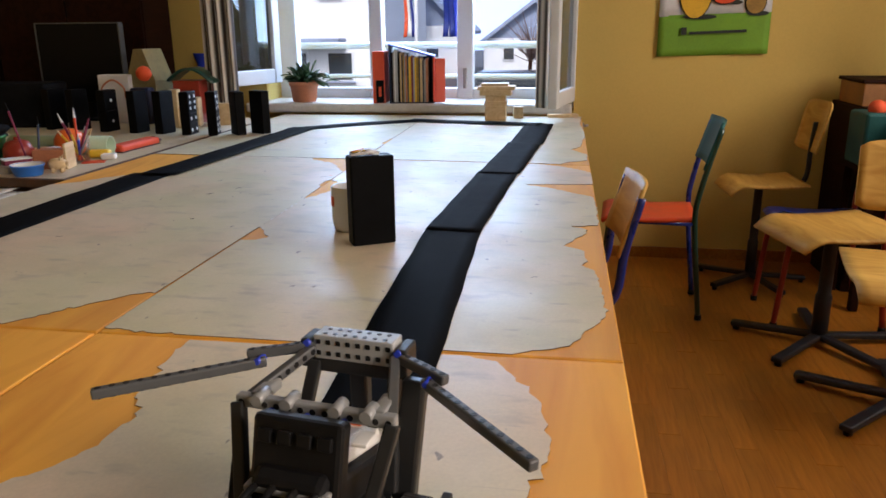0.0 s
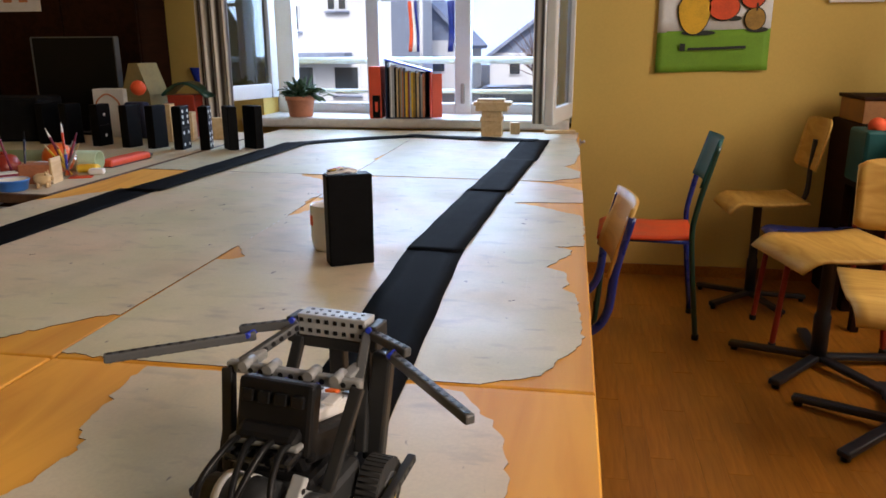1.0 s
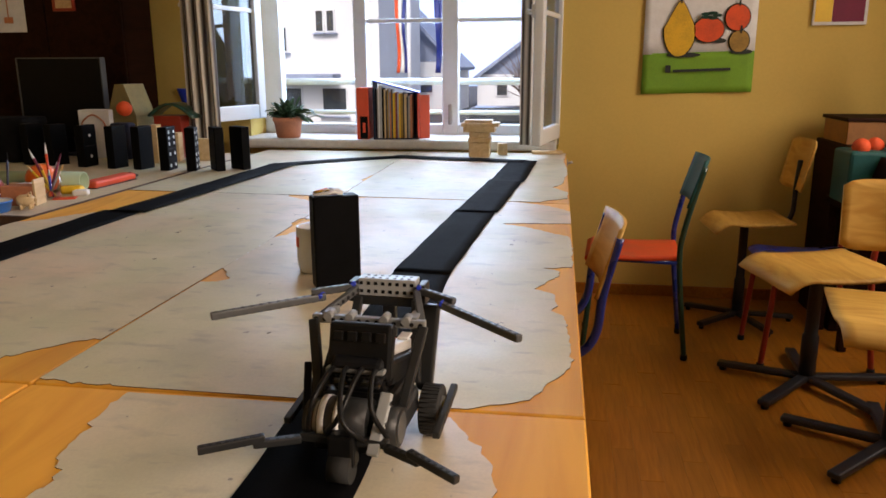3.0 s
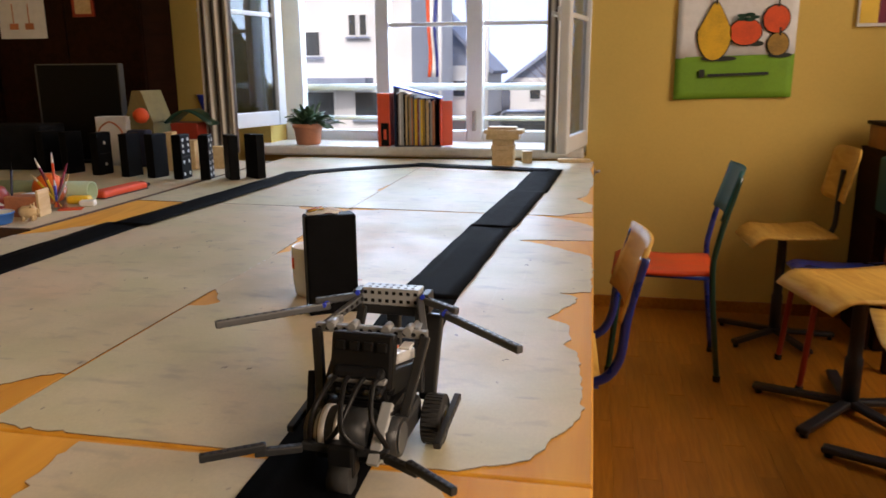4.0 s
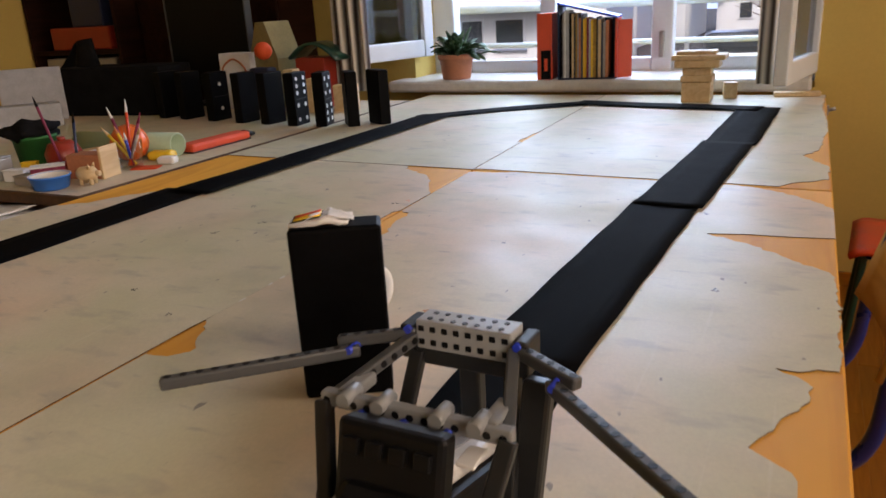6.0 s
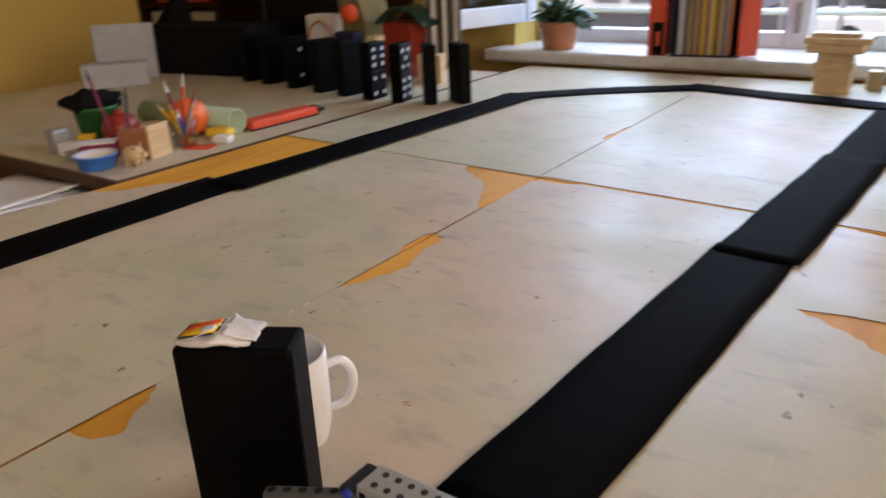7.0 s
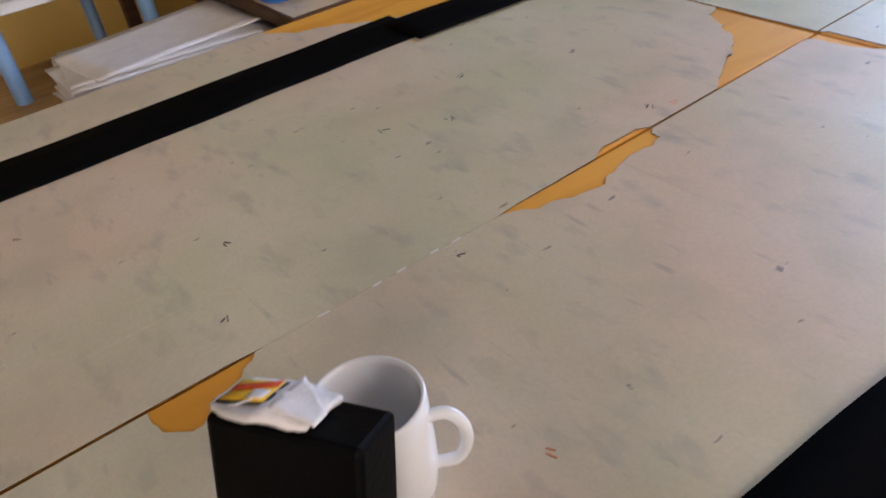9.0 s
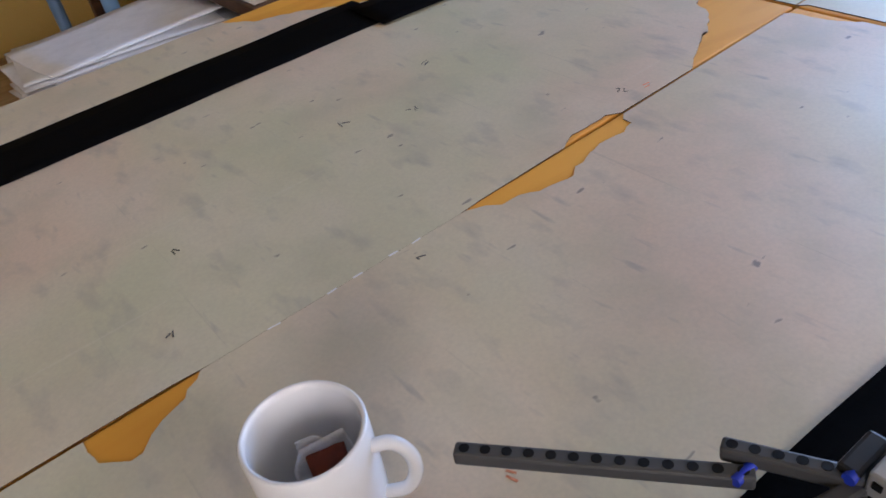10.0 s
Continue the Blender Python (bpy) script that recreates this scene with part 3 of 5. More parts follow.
# ---- the tables ----
def ragged(outline, amount, step, seed):
    """A torn outline: each long edge broken into uneven teeth; edges marked True stay straight."""
    rnd = random.Random(seed)
    out = []
    n = len(outline)
    for i in range(n):
        a, c = outline[i], outline[(i + 1) % n]
        out.append((a[0], a[1]))
        if len(a) > 2:
            continue
        d = math.hypot(c[0] - a[0], c[1] - a[1])
        k = int(d / step)
        for j in range(1, k):
            f = (j + rnd.uniform(-0.3, 0.3)) / k
            off = rnd.gauss(0, amount) * min(1, 4 * f * (1 - f) + 0.2)
            nx, ny = -(c[1] - a[1]) / d, (c[0] - a[0]) / d
            out.append((a[0] + f * (c[0] - a[0]) + nx * off, a[1] + f * (c[1] - a[1]) + ny * off))
    return out


def crosses(poly):
    """Whether a closed outline meets itself."""
    def turn(a, b, c):
        return (b[0] - a[0]) * (c[1] - a[1]) - (b[1] - a[1]) * (c[0] - a[0])
    n = len(poly)
    for i in range(n):
        a, b = poly[i], poly[(i + 1) % n]
        for j in range(i + 2, n):
            if i == 0 and j == n - 1:
                continue
            c, d = poly[j], poly[(j + 1) % n]
            if turn(a, b, c) * turn(a, b, d) < 0 and turn(c, d, a) * turn(c, d, b) < 0:
                return True
    return False


def torn(outline, seed):
    for k in range(12):
        o = ragged(outline, 0.0024 * 0.8 ** k, 0.010, seed + 100 * k)
        if not crosses(o):
            return o
    return [q[:2] for q in outline]


def settle(o, x0, y0):
    """The tables stand slightly askew: their joints run off the square by a few centimetres."""
    for v in o.data.vertices:
        x, y = v.co.x + x0, v.co.y + y0
        v.co.y -= 0.05 * x * max(0.0, 1 - abs(y) / 0.5)
        if abs(x) < 0.06:
            v.co.x -= 0.012 * min(1, max(0, (y + 0.6) / 0.6)) + 0.014 * max(y, 0)


def table(x0, x1, y0, y1, pieces, seed, label, gap=0.0021, top=None, frame_wood=None):
    t = thing("table", pose(x0, y0, 0), label, "table", "tables pushed together")
    w, d = x1 - x0, y1 - y0
    frame_wood = frame_wood or EDGE
    board = part("tabletop", box(w - 2 * gap, d - 2 * gap, 0.0272, (w / 2, d / 2, TOP - 0.0149), 0.003), top or BARE, t, "" if top else "orange bare wood where the covering has peeled")
    settled = top is None
    if settled:
        settle(board, x0, y0)
    for lx in (0.05, w - 0.05):
        for ly in (0.06, d - 0.06):
            part("leg", box(0.045, 0.045, TOP - 0.0285, (lx, ly, (TOP - 0.0285) / 2), 0.006), frame_wood, t)
    for ly in (0.05, d - 0.05):
        part("apron", box(w - 0.15, 0.02, 0.07, (w / 2, ly, TOP - 0.0645), 0.003), frame_wood, t)
    for lx in (0.05, w - 0.05):
        part("apron", box(0.02, d - 0.165, 0.07, (lx, d / 2, TOP - 0.0645), 0.003), frame_wood, t)
    for k, o in enumerate(pieces):
        rel = [(p[0] - x0, p[1] - y0, *p[2:]) for p in o]
        lam = part("laminate", prism(torn(rel, seed + k), TOP - 0.0011, TOP), [LAM, LAMCORE], t, "worn cream laminate sheet with torn edges")
        if settled:
            settle(lam, x0, y0)
        for f in lam.data.polygons:
            f.material_index = 1 if len({round(lam.data.vertices[v].co.z, 4) for v in f.vertices}) > 1 else 0
    return t


XW = -0.80
# pieces of covering; a third value keeps the edge to the next corner straight
table(0, 0.75, -1.53, 0, [[
    (0.0010, -0.030, 1), (0.0010, -0.372), (0.022, -0.383), (0.029, -0.404), (0.023, -0.440), (0.031, -0.472), (0.043, -0.513), (0.036, -0.540), (0.023, -0.568), (0.022, -0.590), (0.009, -0.602), (0.0001, -0.622, 1), (0.0001, -0.924), (0.021, -0.947), (0.037, -0.983), (0.050, -1.005), (0.033, -1.025),
    (0.0014, -1.028, 1), (0.0022, -1.515), (0.13, -1.524, 1), (0.546, -1.527, 1), (0.602, -1.527), (0.678, -1.489), (0.695, -1.447), (0.713, -1.415), (0.731, -1.375), (0.733, -1.30), (0.729, -1.22), (0.724, -1.15), (0.701, -1.117), (0.713, -1.09), (0.708, -1.05), (0.703, -1.015), (0.668, -0.989),
    (0.692, -0.93), (0.716, -0.88), (0.712, -0.85), (0.682, -0.828), (0.742, -0.816), (0.746, -0.70), (0.743, -0.53), (0.736, -0.512), (0.683, -0.464), (0.626, -0.407), (0.56, -0.366, 1), (0.62, -0.352, 1), (0.68, -0.349, 1), (0.747, -0.338, 1), (0.747, -0.15), (0.715, -0.10),
    (0.68, -0.06), (0.62, -0.018), (0.58, -0.0025, 1), (0.085, -0.0025), (0.06, -0.020)]],
    11, "long table with torn cream laminate and orange bare wood")
table(XW, 0, -1.53, 0, [[
    (-0.19, -0.0025, 1), (-0.60, -0.0025), (-0.585, -0.10), (-0.60, -0.25), (-0.645, -0.365), (-0.700, -0.42), (-0.729, -0.482), (XW + 0.005, -0.535, 1), (XW + 0.005, -1.50), (-0.45, -1.515), (-0.16, -1.522), (-0.035, -1.372),
    (-0.0030, -1.362, 1), (-0.0026, -0.95, 1), (-0.0001, -0.915, 1), (-0.0001, -0.63, 1), (-0.0026, -0.60, 1), (-0.0028, -0.470), (-0.015, -0.445), (-0.014, -0.388), (-0.0028, -0.372, 1), (-0.0022, -0.235), (-0.050, -0.150), (-0.095, -0.085), (-0.180, -0.032)]],
    21, "long table with cream laminate torn at its corners")
table(0, 0.75, 0, 1.385, [[
    (0.0010, 0.0025, 1), (0.012, 0.0110, 1), (0.655, 0.0085), (0.68, 0.045), (0.742, 0.085), (0.745, 0.20), (0.690, 0.30), (0.725, 0.37), (0.735, 0.52), (0.747, 0.63), (0.747, 0.80), (0.735, 1.05), (0.747, 1.38, 1), (0.0010, 1.38, 1)]],
    31, "table with cream laminate peeling at one edge")
table(XW, 0, 0, 1.385, [[
    (XW + 0.01, 0.0025, 1), (-0.0018, 0.0025, 1), (-0.0018, 0.355), (-0.014, 0.362), (-0.016, 0.40), (-0.010, 0.46), (-0.0018, 0.53, 1), (-0.0012, 1.38, 1), (XW + 0.003, 1.38, 1)]],
    41, "table with cream laminate and a torn middle seam")
table(0, 0.75, -3.06, -1.53, [[
    (0.15, -1.541), (0.152, -1.60), (0.165, -1.70), (0.195, -1.755), (0.178, -1.84), (0.12, -1.92), (0.04, -2.0), (0.0010, -2.1, 1), (0.0010, -3.05, 1), (0.747, -3.05), (0.70, -2.4), (0.60, -2.05), (0.636, -1.85),
    (0.657, -1.76), (0.645, -1.66), (0.584, -1.553), (0.546, -1.541, 1)]],
    51, "long table with much of its laminate torn off")
table(XW, 0, -3.06, -1.53, [[
    (-0.15, -1.66), (-0.13, -1.60), (-0.45, -1.56), (XW + 0.01, -1.57, 1), (XW + 0.01, -3.05, 1), (-0.05, -3.05), (-0.10, -2.2), (-0.2, -1.9)]],
    61, "long table with laminate torn off one corner")
table(-2.35, XW, -0.46, 1.20, [[
    (-2.34, -0.449, 1), (XW - 0.013, -0.449, 1), (XW - 0.013, 1.19, 1), (-2.34, 1.19, 1)]],
    71, "side table with cream laminate and wooden edges darkened as in shade", top=SHADEDEDGE, frame_wood=SHADEDEDGE)


# ---- the black driving line ----
def strip(name, pts, width, z, seed, ruffle=0.0009):
    """A strip of black card laid along points, slightly wavy."""
    rnd = random.Random(seed)
    P = [Vector((*p, 0)) for p in pts]
    lens = [0.0]
    for a, c in zip(P, P[1:]):
        lens.append(lens[-1] + (c - a).length)

    def at(s):
        for i in range(len(P) - 1):
            if s <= lens[i + 1] or i == len(P) - 2:
                f = (s - lens[i]) / (lens[i + 1] - lens[i])
                return P[i].lerp(P[i + 1], f), (P[i + 1] - P[i]).normalized()
    n = max(6, int(lens[-1] / 0.03))
    ph = rnd.uniform(0, 6)

    def fn(u, v):
        p, d = at(u * lens[-1])
        side = Vector((-d.y, d.x, 0))
        w = width / 2 + 0.0008 * math.sin(u * lens[-1] * 31 + ph) * (1 if v > 0.5 else -1)
        zz = z + ruffle * (0.5 + 0.5 * math.sin(u * lens[-1] * 17 + ph + 2 * v))
        return p + side * w * (2 * v - 1) + Vector((0, 0, zz))
    return solid(name, sheet(fn, n, 4, 0.0006), BLACKPAPER, Matrix.Translation((0, 0, TOP)), "strip of matt black card taped on the tables as a line", "card strip", "black line strips")


strip("card_strip", [(0.46, -3.04), (0.452, -1.7), (0.431, -0.87)], 0.121, 0.0008, 1)
strip("card_strip", [(0.432, -0.91), (0.470, -0.20)], 0.122, 0.0024, 2)
strip("card_strip", [(0.474, -0.235), (0.518, 0.42)], 0.126, 0.0040, 3)
strip("card_strip", [(0.522, 0.38), (0.553, 1.04)], 0.128, 0.0024, 4)
strip("card_strip", [(0.56, 1.005), (0.25, 1.06), (-0.075, 1.13)], 0.105, 0.0040, 5)
strip("card_strip", [(-0.05, 1.12), (-0.32, 0.94), (-0.53, 0.74)], 0.11, 0.0024, 6)
strip("card_strip", [(-0.488, 0.80), (-0.532, 0.02), (-0.555, -0.37)], 0.119, 0.0040, 7)
strip("card_strip", [(-0.584, -0.335), (-0.579, -1.0), (-0.594, -3.04)], 0.131, 0.0010, 8)


# ---- dominoes ----
DW, DT, DH = 0.090, 0.040, 0.180
PIPS = {0: [], 1: [(0, 0)], 2: [(-1, -1), (1, 1)], 3: [(-1, -1), (0, 0), (1, 1)], 4: [(-1, -1), (1, 1), (-1, 1), (1, -1)],
        5: [(-1, -1), (1, 1), (-1, 1), (1, -1), (0, 0)], 6: [(-1, -1), (1, 1), (-1, 1), (1, -1), (-1, 0), (1, 0)]}


def domino(m, top, bottom, label, group="row of giant dominoes"):
    """A giant domino: its face looks along local -y, its base is at the origin."""
    t = thing("domino", m, label, "domino", group)
    b = box(DW, DT, DH, (0, 0, DH / 2), 0.0035)
    for v in b.verts:
        k = noise.noise(v.co * 31) * 0.0008
        v.co.x += k
        v.co.y += k
    part("block", b, BLACKPAINT, t)
    if top + bottom:
        part("groove", box(DW * 0.8, 0.0016, 0.003, (0, -DT / 2 - 0.0002, DH / 2)), BLACKPL, t)
    for n, zc in ((top, 0.75), (bottom, 0.25)):
        for u, v in PIPS[n]:
            part("pip", rod((u * 0.024, -DT / 2 - 0.0012, DH * zc + v * 0.024), (u * 0.024, -DT / 2 + 0.002, DH * zc + v * 0.024), 0.0072, n=14), WHITEDOT, t)
    return t


# centre x, y, the way the face looks (degrees from +x), pips
ROW = [(-0.625, 0.625, 58, 0, 0), (-0.705, 0.575, 41, 1, 0), (-0.81, 0.565, 17, 5, 6), (-0.92, 0.565, 5, 6, 4), (-1.045, 0.585, -8, 0, 0),
       (-1.175, 0.60, -6, 0, 0), (-1.335, 0.63, -3, 1, 1), (-1.50, 0.66, -10, 0, 0), (-1.63, 0.68, -12, 0, 0)]
for x, y, a, p, q in ROW:
    domino(pose(x, y, TOP, 0, 0, a + 90), p, q, "giant black wooden domino with white pips" if p + q else "giant black wooden domino standing on edge")

TRIGGER_AT, TRIGGER_YAW = (0.281, -1.013), 30
trigger = domino(pose(*TRIGGER_AT, TOP, 0, 0, TRIGGER_YAW), 0, 0, "giant black wooden domino standing before the mug", "domino by the mug")


# ---- mug and tea bag ----
MUG_AT = (0.208, -0.913)


def mug():
    t = thing("mug", pose(*MUG_AT, TOP), "plain white glazed ceramic mug with a handle", "mug")
    R, H = 0.0402, 0.097
    part("cup", lathe([(0.0, 0.004), (0.026, 0.004), (0.028, 0.0), (0.033, 0.0), (0.036, 0.004), (0.0378, 0.012), (R, 0.03), (R, H - 0.002), (R - 0.0015, H), (R - 0.0035, H - 0.001),
                       (R - 0.0042, H - 0.006), (R - 0.0045, 0.016), (R - 0.009, 0.008), (0, 0.0075)], 48), CERAMIC, t)
    a = radians(48)
    pts = [(R - 0.002, 0.077), (R + 0.012, 0.080), (R + 0.0215, 0.068), (R + 0.022, 0.050), (R + 0.014, 0.034), (R - 0.002, 0.029)]
    h = tube([(r * math.cos(a), r * math.sin(a), z) for r, z in pts], 0.0048, 12, rounds=8)
    part("handle", h, CERAMIC, t)
    part("logo", sheet(lambda u, v: Vector(((R + 0.0006) * math.cos(3.5 + u * 0.5), (R + 0.0006) * math.sin(3.5 + u * 0.5), 0.055 + 0.022 * v)), 6, 2, 0.0004), TOMATO, t, "small faded red print")
    return t


mug()


def tea_bag():
    t = thing("tea_bag", pose(0.262, -1.025, TOP + DH + 0.004), "crumpled white paper tea bag with a yellow and red tag", "tea bag")

    def crumple(x, y):
        return 0.0016 * noise.noise(Vector((x * 90, y * 90, 3))) + 0.0008 * noise.noise(Vector((x * 240, y * 240, 7)))

    def bag(u, v):
        # a soft wedge: thin at one end, folded up to a crest near the other
        x, y = (u - 0.5) * 0.056, (v - 0.5) * (0.030 + 0.012 * math.sin(math.pi * u))
        edge = min(1, 5 * v * (1 - v)) * min(1, 8 * u * (1 - u))
        crest = 0.0058 * max(0, 1 - abs(u - 0.62) / (0.5 if u < 0.62 else 0.36))
        return Vector((x + 0.004 * (v - 0.5), y - 0.003 * math.sin(math.pi * u), 0.0045 + crest * (0.35 + 0.65 * edge) + crumple(x, y)))
    part("sachet", sheet(bag, 22, 14, 0.0035), TEAPAPER, t)
    part("flap", sheet(lambda u, v: Vector((0.006 + 0.026 * u, -0.016 + (0.034 - 0.022 * u) * v, 0.0105 - 0.005 * u + crumple(u * 0.03, v * 0.03))), 8, 8, 0.0007), TEAPAPER, t, "white paper corner folded over")
    part("leaf_filling", sheet(lambda u, v: Vector(((u - 0.5) * 0.038 + 0.002, (v - 0.5) * 0.026, 0.0012 + crumple(u * 0.04, v * 0.03))), 8, 8, 0.0014), TEABROWN, t, "red-brown tea showing through the paper")
    part("tag_border", sheet(lambda u, v: Vector((-0.027 + 0.029 * u, -0.014 + 0.024 * v, 0.0056 + 0.0040 * u)), 3, 3, 0.0005), INK, t, "black border of the tag")
    tag = part("tag", sheet(lambda u, v: Vector((-0.0255 + 0.026 * u, -0.0125 + 0.021 * v, 0.0066 + 0.0040 * u)), 3, 3, 0.0005), YELLOWPL, t, "yellow and red paper tag")
    part("band", sheet(lambda u, v: Vector((-0.025 + 0.025 * u, -0.004 + 0.006 * v + 0.006 * u, 0.0074 + 0.0040 * u)), 3, 3, 0.0005), TOMATO, tag)
    part("field", sheet(lambda u, v: Vector((-0.011 + 0.010 * u, -0.011 + 0.008 * v, 0.0100 + 0.0014 * u)), 3, 3, 0.0005), PAPER, tag)
    part("string", tube([(-0.028, 0.006, 0.004), (-0.031, -0.010, 0.003), (-0.018, -0.016, 0.006), (-0.006, -0.012, 0.010)], 0.0005, 5), PAPER, t)
    return t


teabag = tea_bag()


# ---- the robot ----
def beam(a, c, w=0.0085, h=0.0085, holes=0, up=(0, 0, 1)):
    """A construction beam from a to c with rounded ends; returns bodies of the bar and of its hole rings."""
    a, c = Vector(a), Vector(c)
    d = c - a
    x = d.normalized()
    z = (Vector(up) - x * x.dot(Vector(up))).normalized()
    y = z.cross(x)
    R = Matrix((x, y, z)).transposed().to_4x4()
    b = box(d.length, w, h, (0, 0, 0), 0.0016)
    bmesh.ops.transform(b, matrix=Matrix.Translation((a + c) / 2) @ R, verts=b.verts)
    hb = None
    if holes:
        for i in range(holes):
            p = a + d * ((i + 0.5) / holes)
            for s in (1, -1):
                hb = rod(p + s * y * (w / 2 + 0.0003), p + s * y * (w / 2 - 0.001), 0.0026, n=10, bm=hb)
    return b, hb


def add_beam(parent, name, a, c, mat, holes=0, w=0.0085, h=0.0085, up=(0, 0, 1), label=""):
    b, hb = beam(a, c, w, h, holes, up)
    o = part(name, b, mat, parent, label)
    if hb:
        tagged(part("peg_hole", hb, BLACKPL, o), kind="stuff")
    return o


def build_robot():
    t = thing("toy_robot", pose(0.4925, -1.894, TOP), "grey plastic construction-kit robot with four outstretched beam arms", "robot")
    # head block made of pegged bricks: two rows of holes behind and above
    W = 0.072
    head = part("head_block", box(W, 0.022, 0.0215, (0, 0.012, 0.1585), 0.0012), BRICKGREY, t, "light grey block of stacked beams with peg holes")
    for k in range(8):
        x = (k - 3.5) * W / 8
        for z in (0.1635, 0.1535):
            part("hole", box(0.0043, 0.0014, 0.0043, (x, 0.0008, z), 0.0008), BLACKPL, head)
        if k < 7:
            for y in (0.0065, 0.0165):
                part("hole", rod((x + W / 16, y, 0.1685), (x + W / 16, y, 0.1697), 0.0021, n=10), DARKGREY, head)
    part("head_base", box(W * 0.98, 0.02, 0.012, (0, 0.012, 0.1415), 0.0015), DARKGREY, t)
    for s in (-1, 1):
        side = "left" if s < 0 else "right"
        # front arms: a short link and a long swept-back beam
        add_beam(t, "arm_link", (s * 0.037, 0.004, 0.158), (s * 0.088, -0.020, 0.1535), MIDGREY, 6, up=(0, 1, 0))
        arm = add_beam(t, "arm", (s * 0.070, -0.020, 0.150), (s * 0.174, -0.106, 0.146), MIDGREY, 13, up=(0, 1, 0), label="long grey beam arm swept backwards")
        part("pin", rod((s * 0.074, -0.0295, 0.152), (s * 0.074, -0.006, 0.152), 0.0028, n=10), PINBLUE, arm)
        part("pin", rod((s * 0.041, -0.003, 0.162), (s * 0.041, 0.014, 0.162), 0.003, n=10), PINBLUE, t)
        part("head_clamp", box(0.010, 0.026, 0.026, (s * 0.043, 0.012, 0.152), 0.002), DARKGREY, t)
        # top frame running back and down from the head
        add_beam(t, "frame_bar", (s * 0.037, 0.002, 0.156), (s * 0.062, -0.070, 0.138), MIDGREY, 8, up=(0, 0.2, 1))
        add_beam(t, "strut", (s * 0.064, -0.073, 0.140), (s * 0.048, -0.105, 0.058), DARKGREY, 0, 0.011, 0.009, up=(0, 1, 0))
        add_beam(t, "strut", (s * 0.036, 0.004, 0.145), (s * 0.045, -0.035, 0.055), DARKGREY, 0, 0.011, 0.009, up=(0, 1, 0))
        # wheels
        wh = part("wheel", rod((s * 0.056, -0.045, 0.0285), (s * 0.078, -0.045, 0.0285), 0.0285, n=28), RUBBER, t, "black rubber tyre")
        part("rim", rod((s * 0.0775, -0.045, 0.0285), (s * 0.0795, -0.045, 0.0285), 0.017, n=20), MIDGREY, wh)
        part("hub", rod((s * 0.079, -0.045, 0.0285), (s * 0.0815, -0.045, 0.0285), 0.011, n=14), YELLOWPL, wh)
        part("tread", join(None, tread(s)), RUBBER, wh)
        add_beam(t, "side_beam", (s * 0.086, -0.112, 0.030), (s * 0.086, -0.010, 0.044), DARKGREY, 9)
        # rear arms
        add_beam(t, "rear_link", (s * 0.046, -0.165, 0.040), (s * 0.088, -0.190, 0.042), DARKGREY, 5, up=(0, 1, 0))
        add_beam(t, "rear_arm", (s * 0.076, -0.186, 0.049), (s * 0.132, -0.222, 0.047), DARKGREY, 8, up=(0, 1, 0))
        # drive motors
        m = box(0.034, 0.075, 0.034, (s * 0.036, -0.085, 0.045), 0.008)
        rod((s * 0.022, -0.128, 0.045), (s * 0.052, -0.128, 0.045), 0.021, n=22, bm=m)
        part("motor", m, DARKGREY, t, "dark grey drive motor")
        part("motor_ring", rod((s * 0.030, -0.1285, 0.045), (s * 0.040, -0.1285, 0.045), 0.0216, n=22), BRICKGREY, t)
        part("motor_cap", rod((s * 0.0525, -0.128, 0.045), (s * 0.0535, -0.128, 0.045), 0.017, n=20), MIDGREY, t)
    cross = add_beam(t, "crossbar", (-0.066, -0.070, 0.141), (0.066, -0.070, 0.141), TRIMGREY, 13, 0.009, 0.010)
    for k in (-0.045, -0.02, 0.02, 0.045):
        part("joint", rod((k, -0.080, 0.146), (k, -0.062, 0.146), 0.0048, n=12), TRIMGREY, cross)
    # computer brick, screen upwards
    br = part("computer_brick", box(0.060, 0.098, 0.014, (0, -0.042, 0.094), 0.004), WHITEPL, t, "white and grey control brick with a screen and orange button", pose(0, -0.046, 0.098) @ pose(0, 0, 0, -15) @ pose(0, 0.046, -0.090))
    part("brick_back", box(0.072, 0.108, 0.030, (0, -0.046, 0.0715), 0.005), BLACKPL, br)
    part("brick_end", box(0.072, 0.018, 0.062, (0, -0.100, 0.094), 0.004), BLACKPL, br)
    part("screen", box(0.046, 0.030, 0.001, (-0.004, -0.046, 0.1013)), GREYPAPER, br, "grey display")
    part("button", box(0.012, 0.010, 0.003, (0.008, -0.018, 0.102), 0.001), ORANGEPL, br, "orange square button")
    for x in (-0.016, 0.016):
        part("button", box(0.009, 0.009, 0.003, (0.008 + x, -0.018, 0.102), 0.001), MIDGREY, br)
    part("button", box(0.014, 0.006, 0.003, (0.008, -0.006, 0.102), 0.001), DARKGREY, br)
    for k in range(4):
        part("socket", box(0.011, 0.006, 0.010, ((k - 1.5) * 0.016, -0.1100, 0.110), 0.001), BLACKPL, br)
    part("battery_cover", box(0.058, 0.020, 0.052, (0, -0.105, 0.088), 0.006, rot=Euler((radians(24), 0, 0)).to_matrix().to_4x4()), BLACKPL, t)
    part("cover_edge", box(0.064, 0.026, 0.010, (0, -0.124, 0.094), 0.004, rot=Euler((radians(7), 0, 0)).to_matrix().to_4x4()), GLOSSBLACK, t)
    # pale strip whose grey imitates the window's reflection on the black cover
    part("cover_lip", box(0.066, 0.012, 0.005, (0, -0.118, 0.1015), 0.002), TRIMGREY, t, "light grey lip giving the window's sheen on the battery cover")
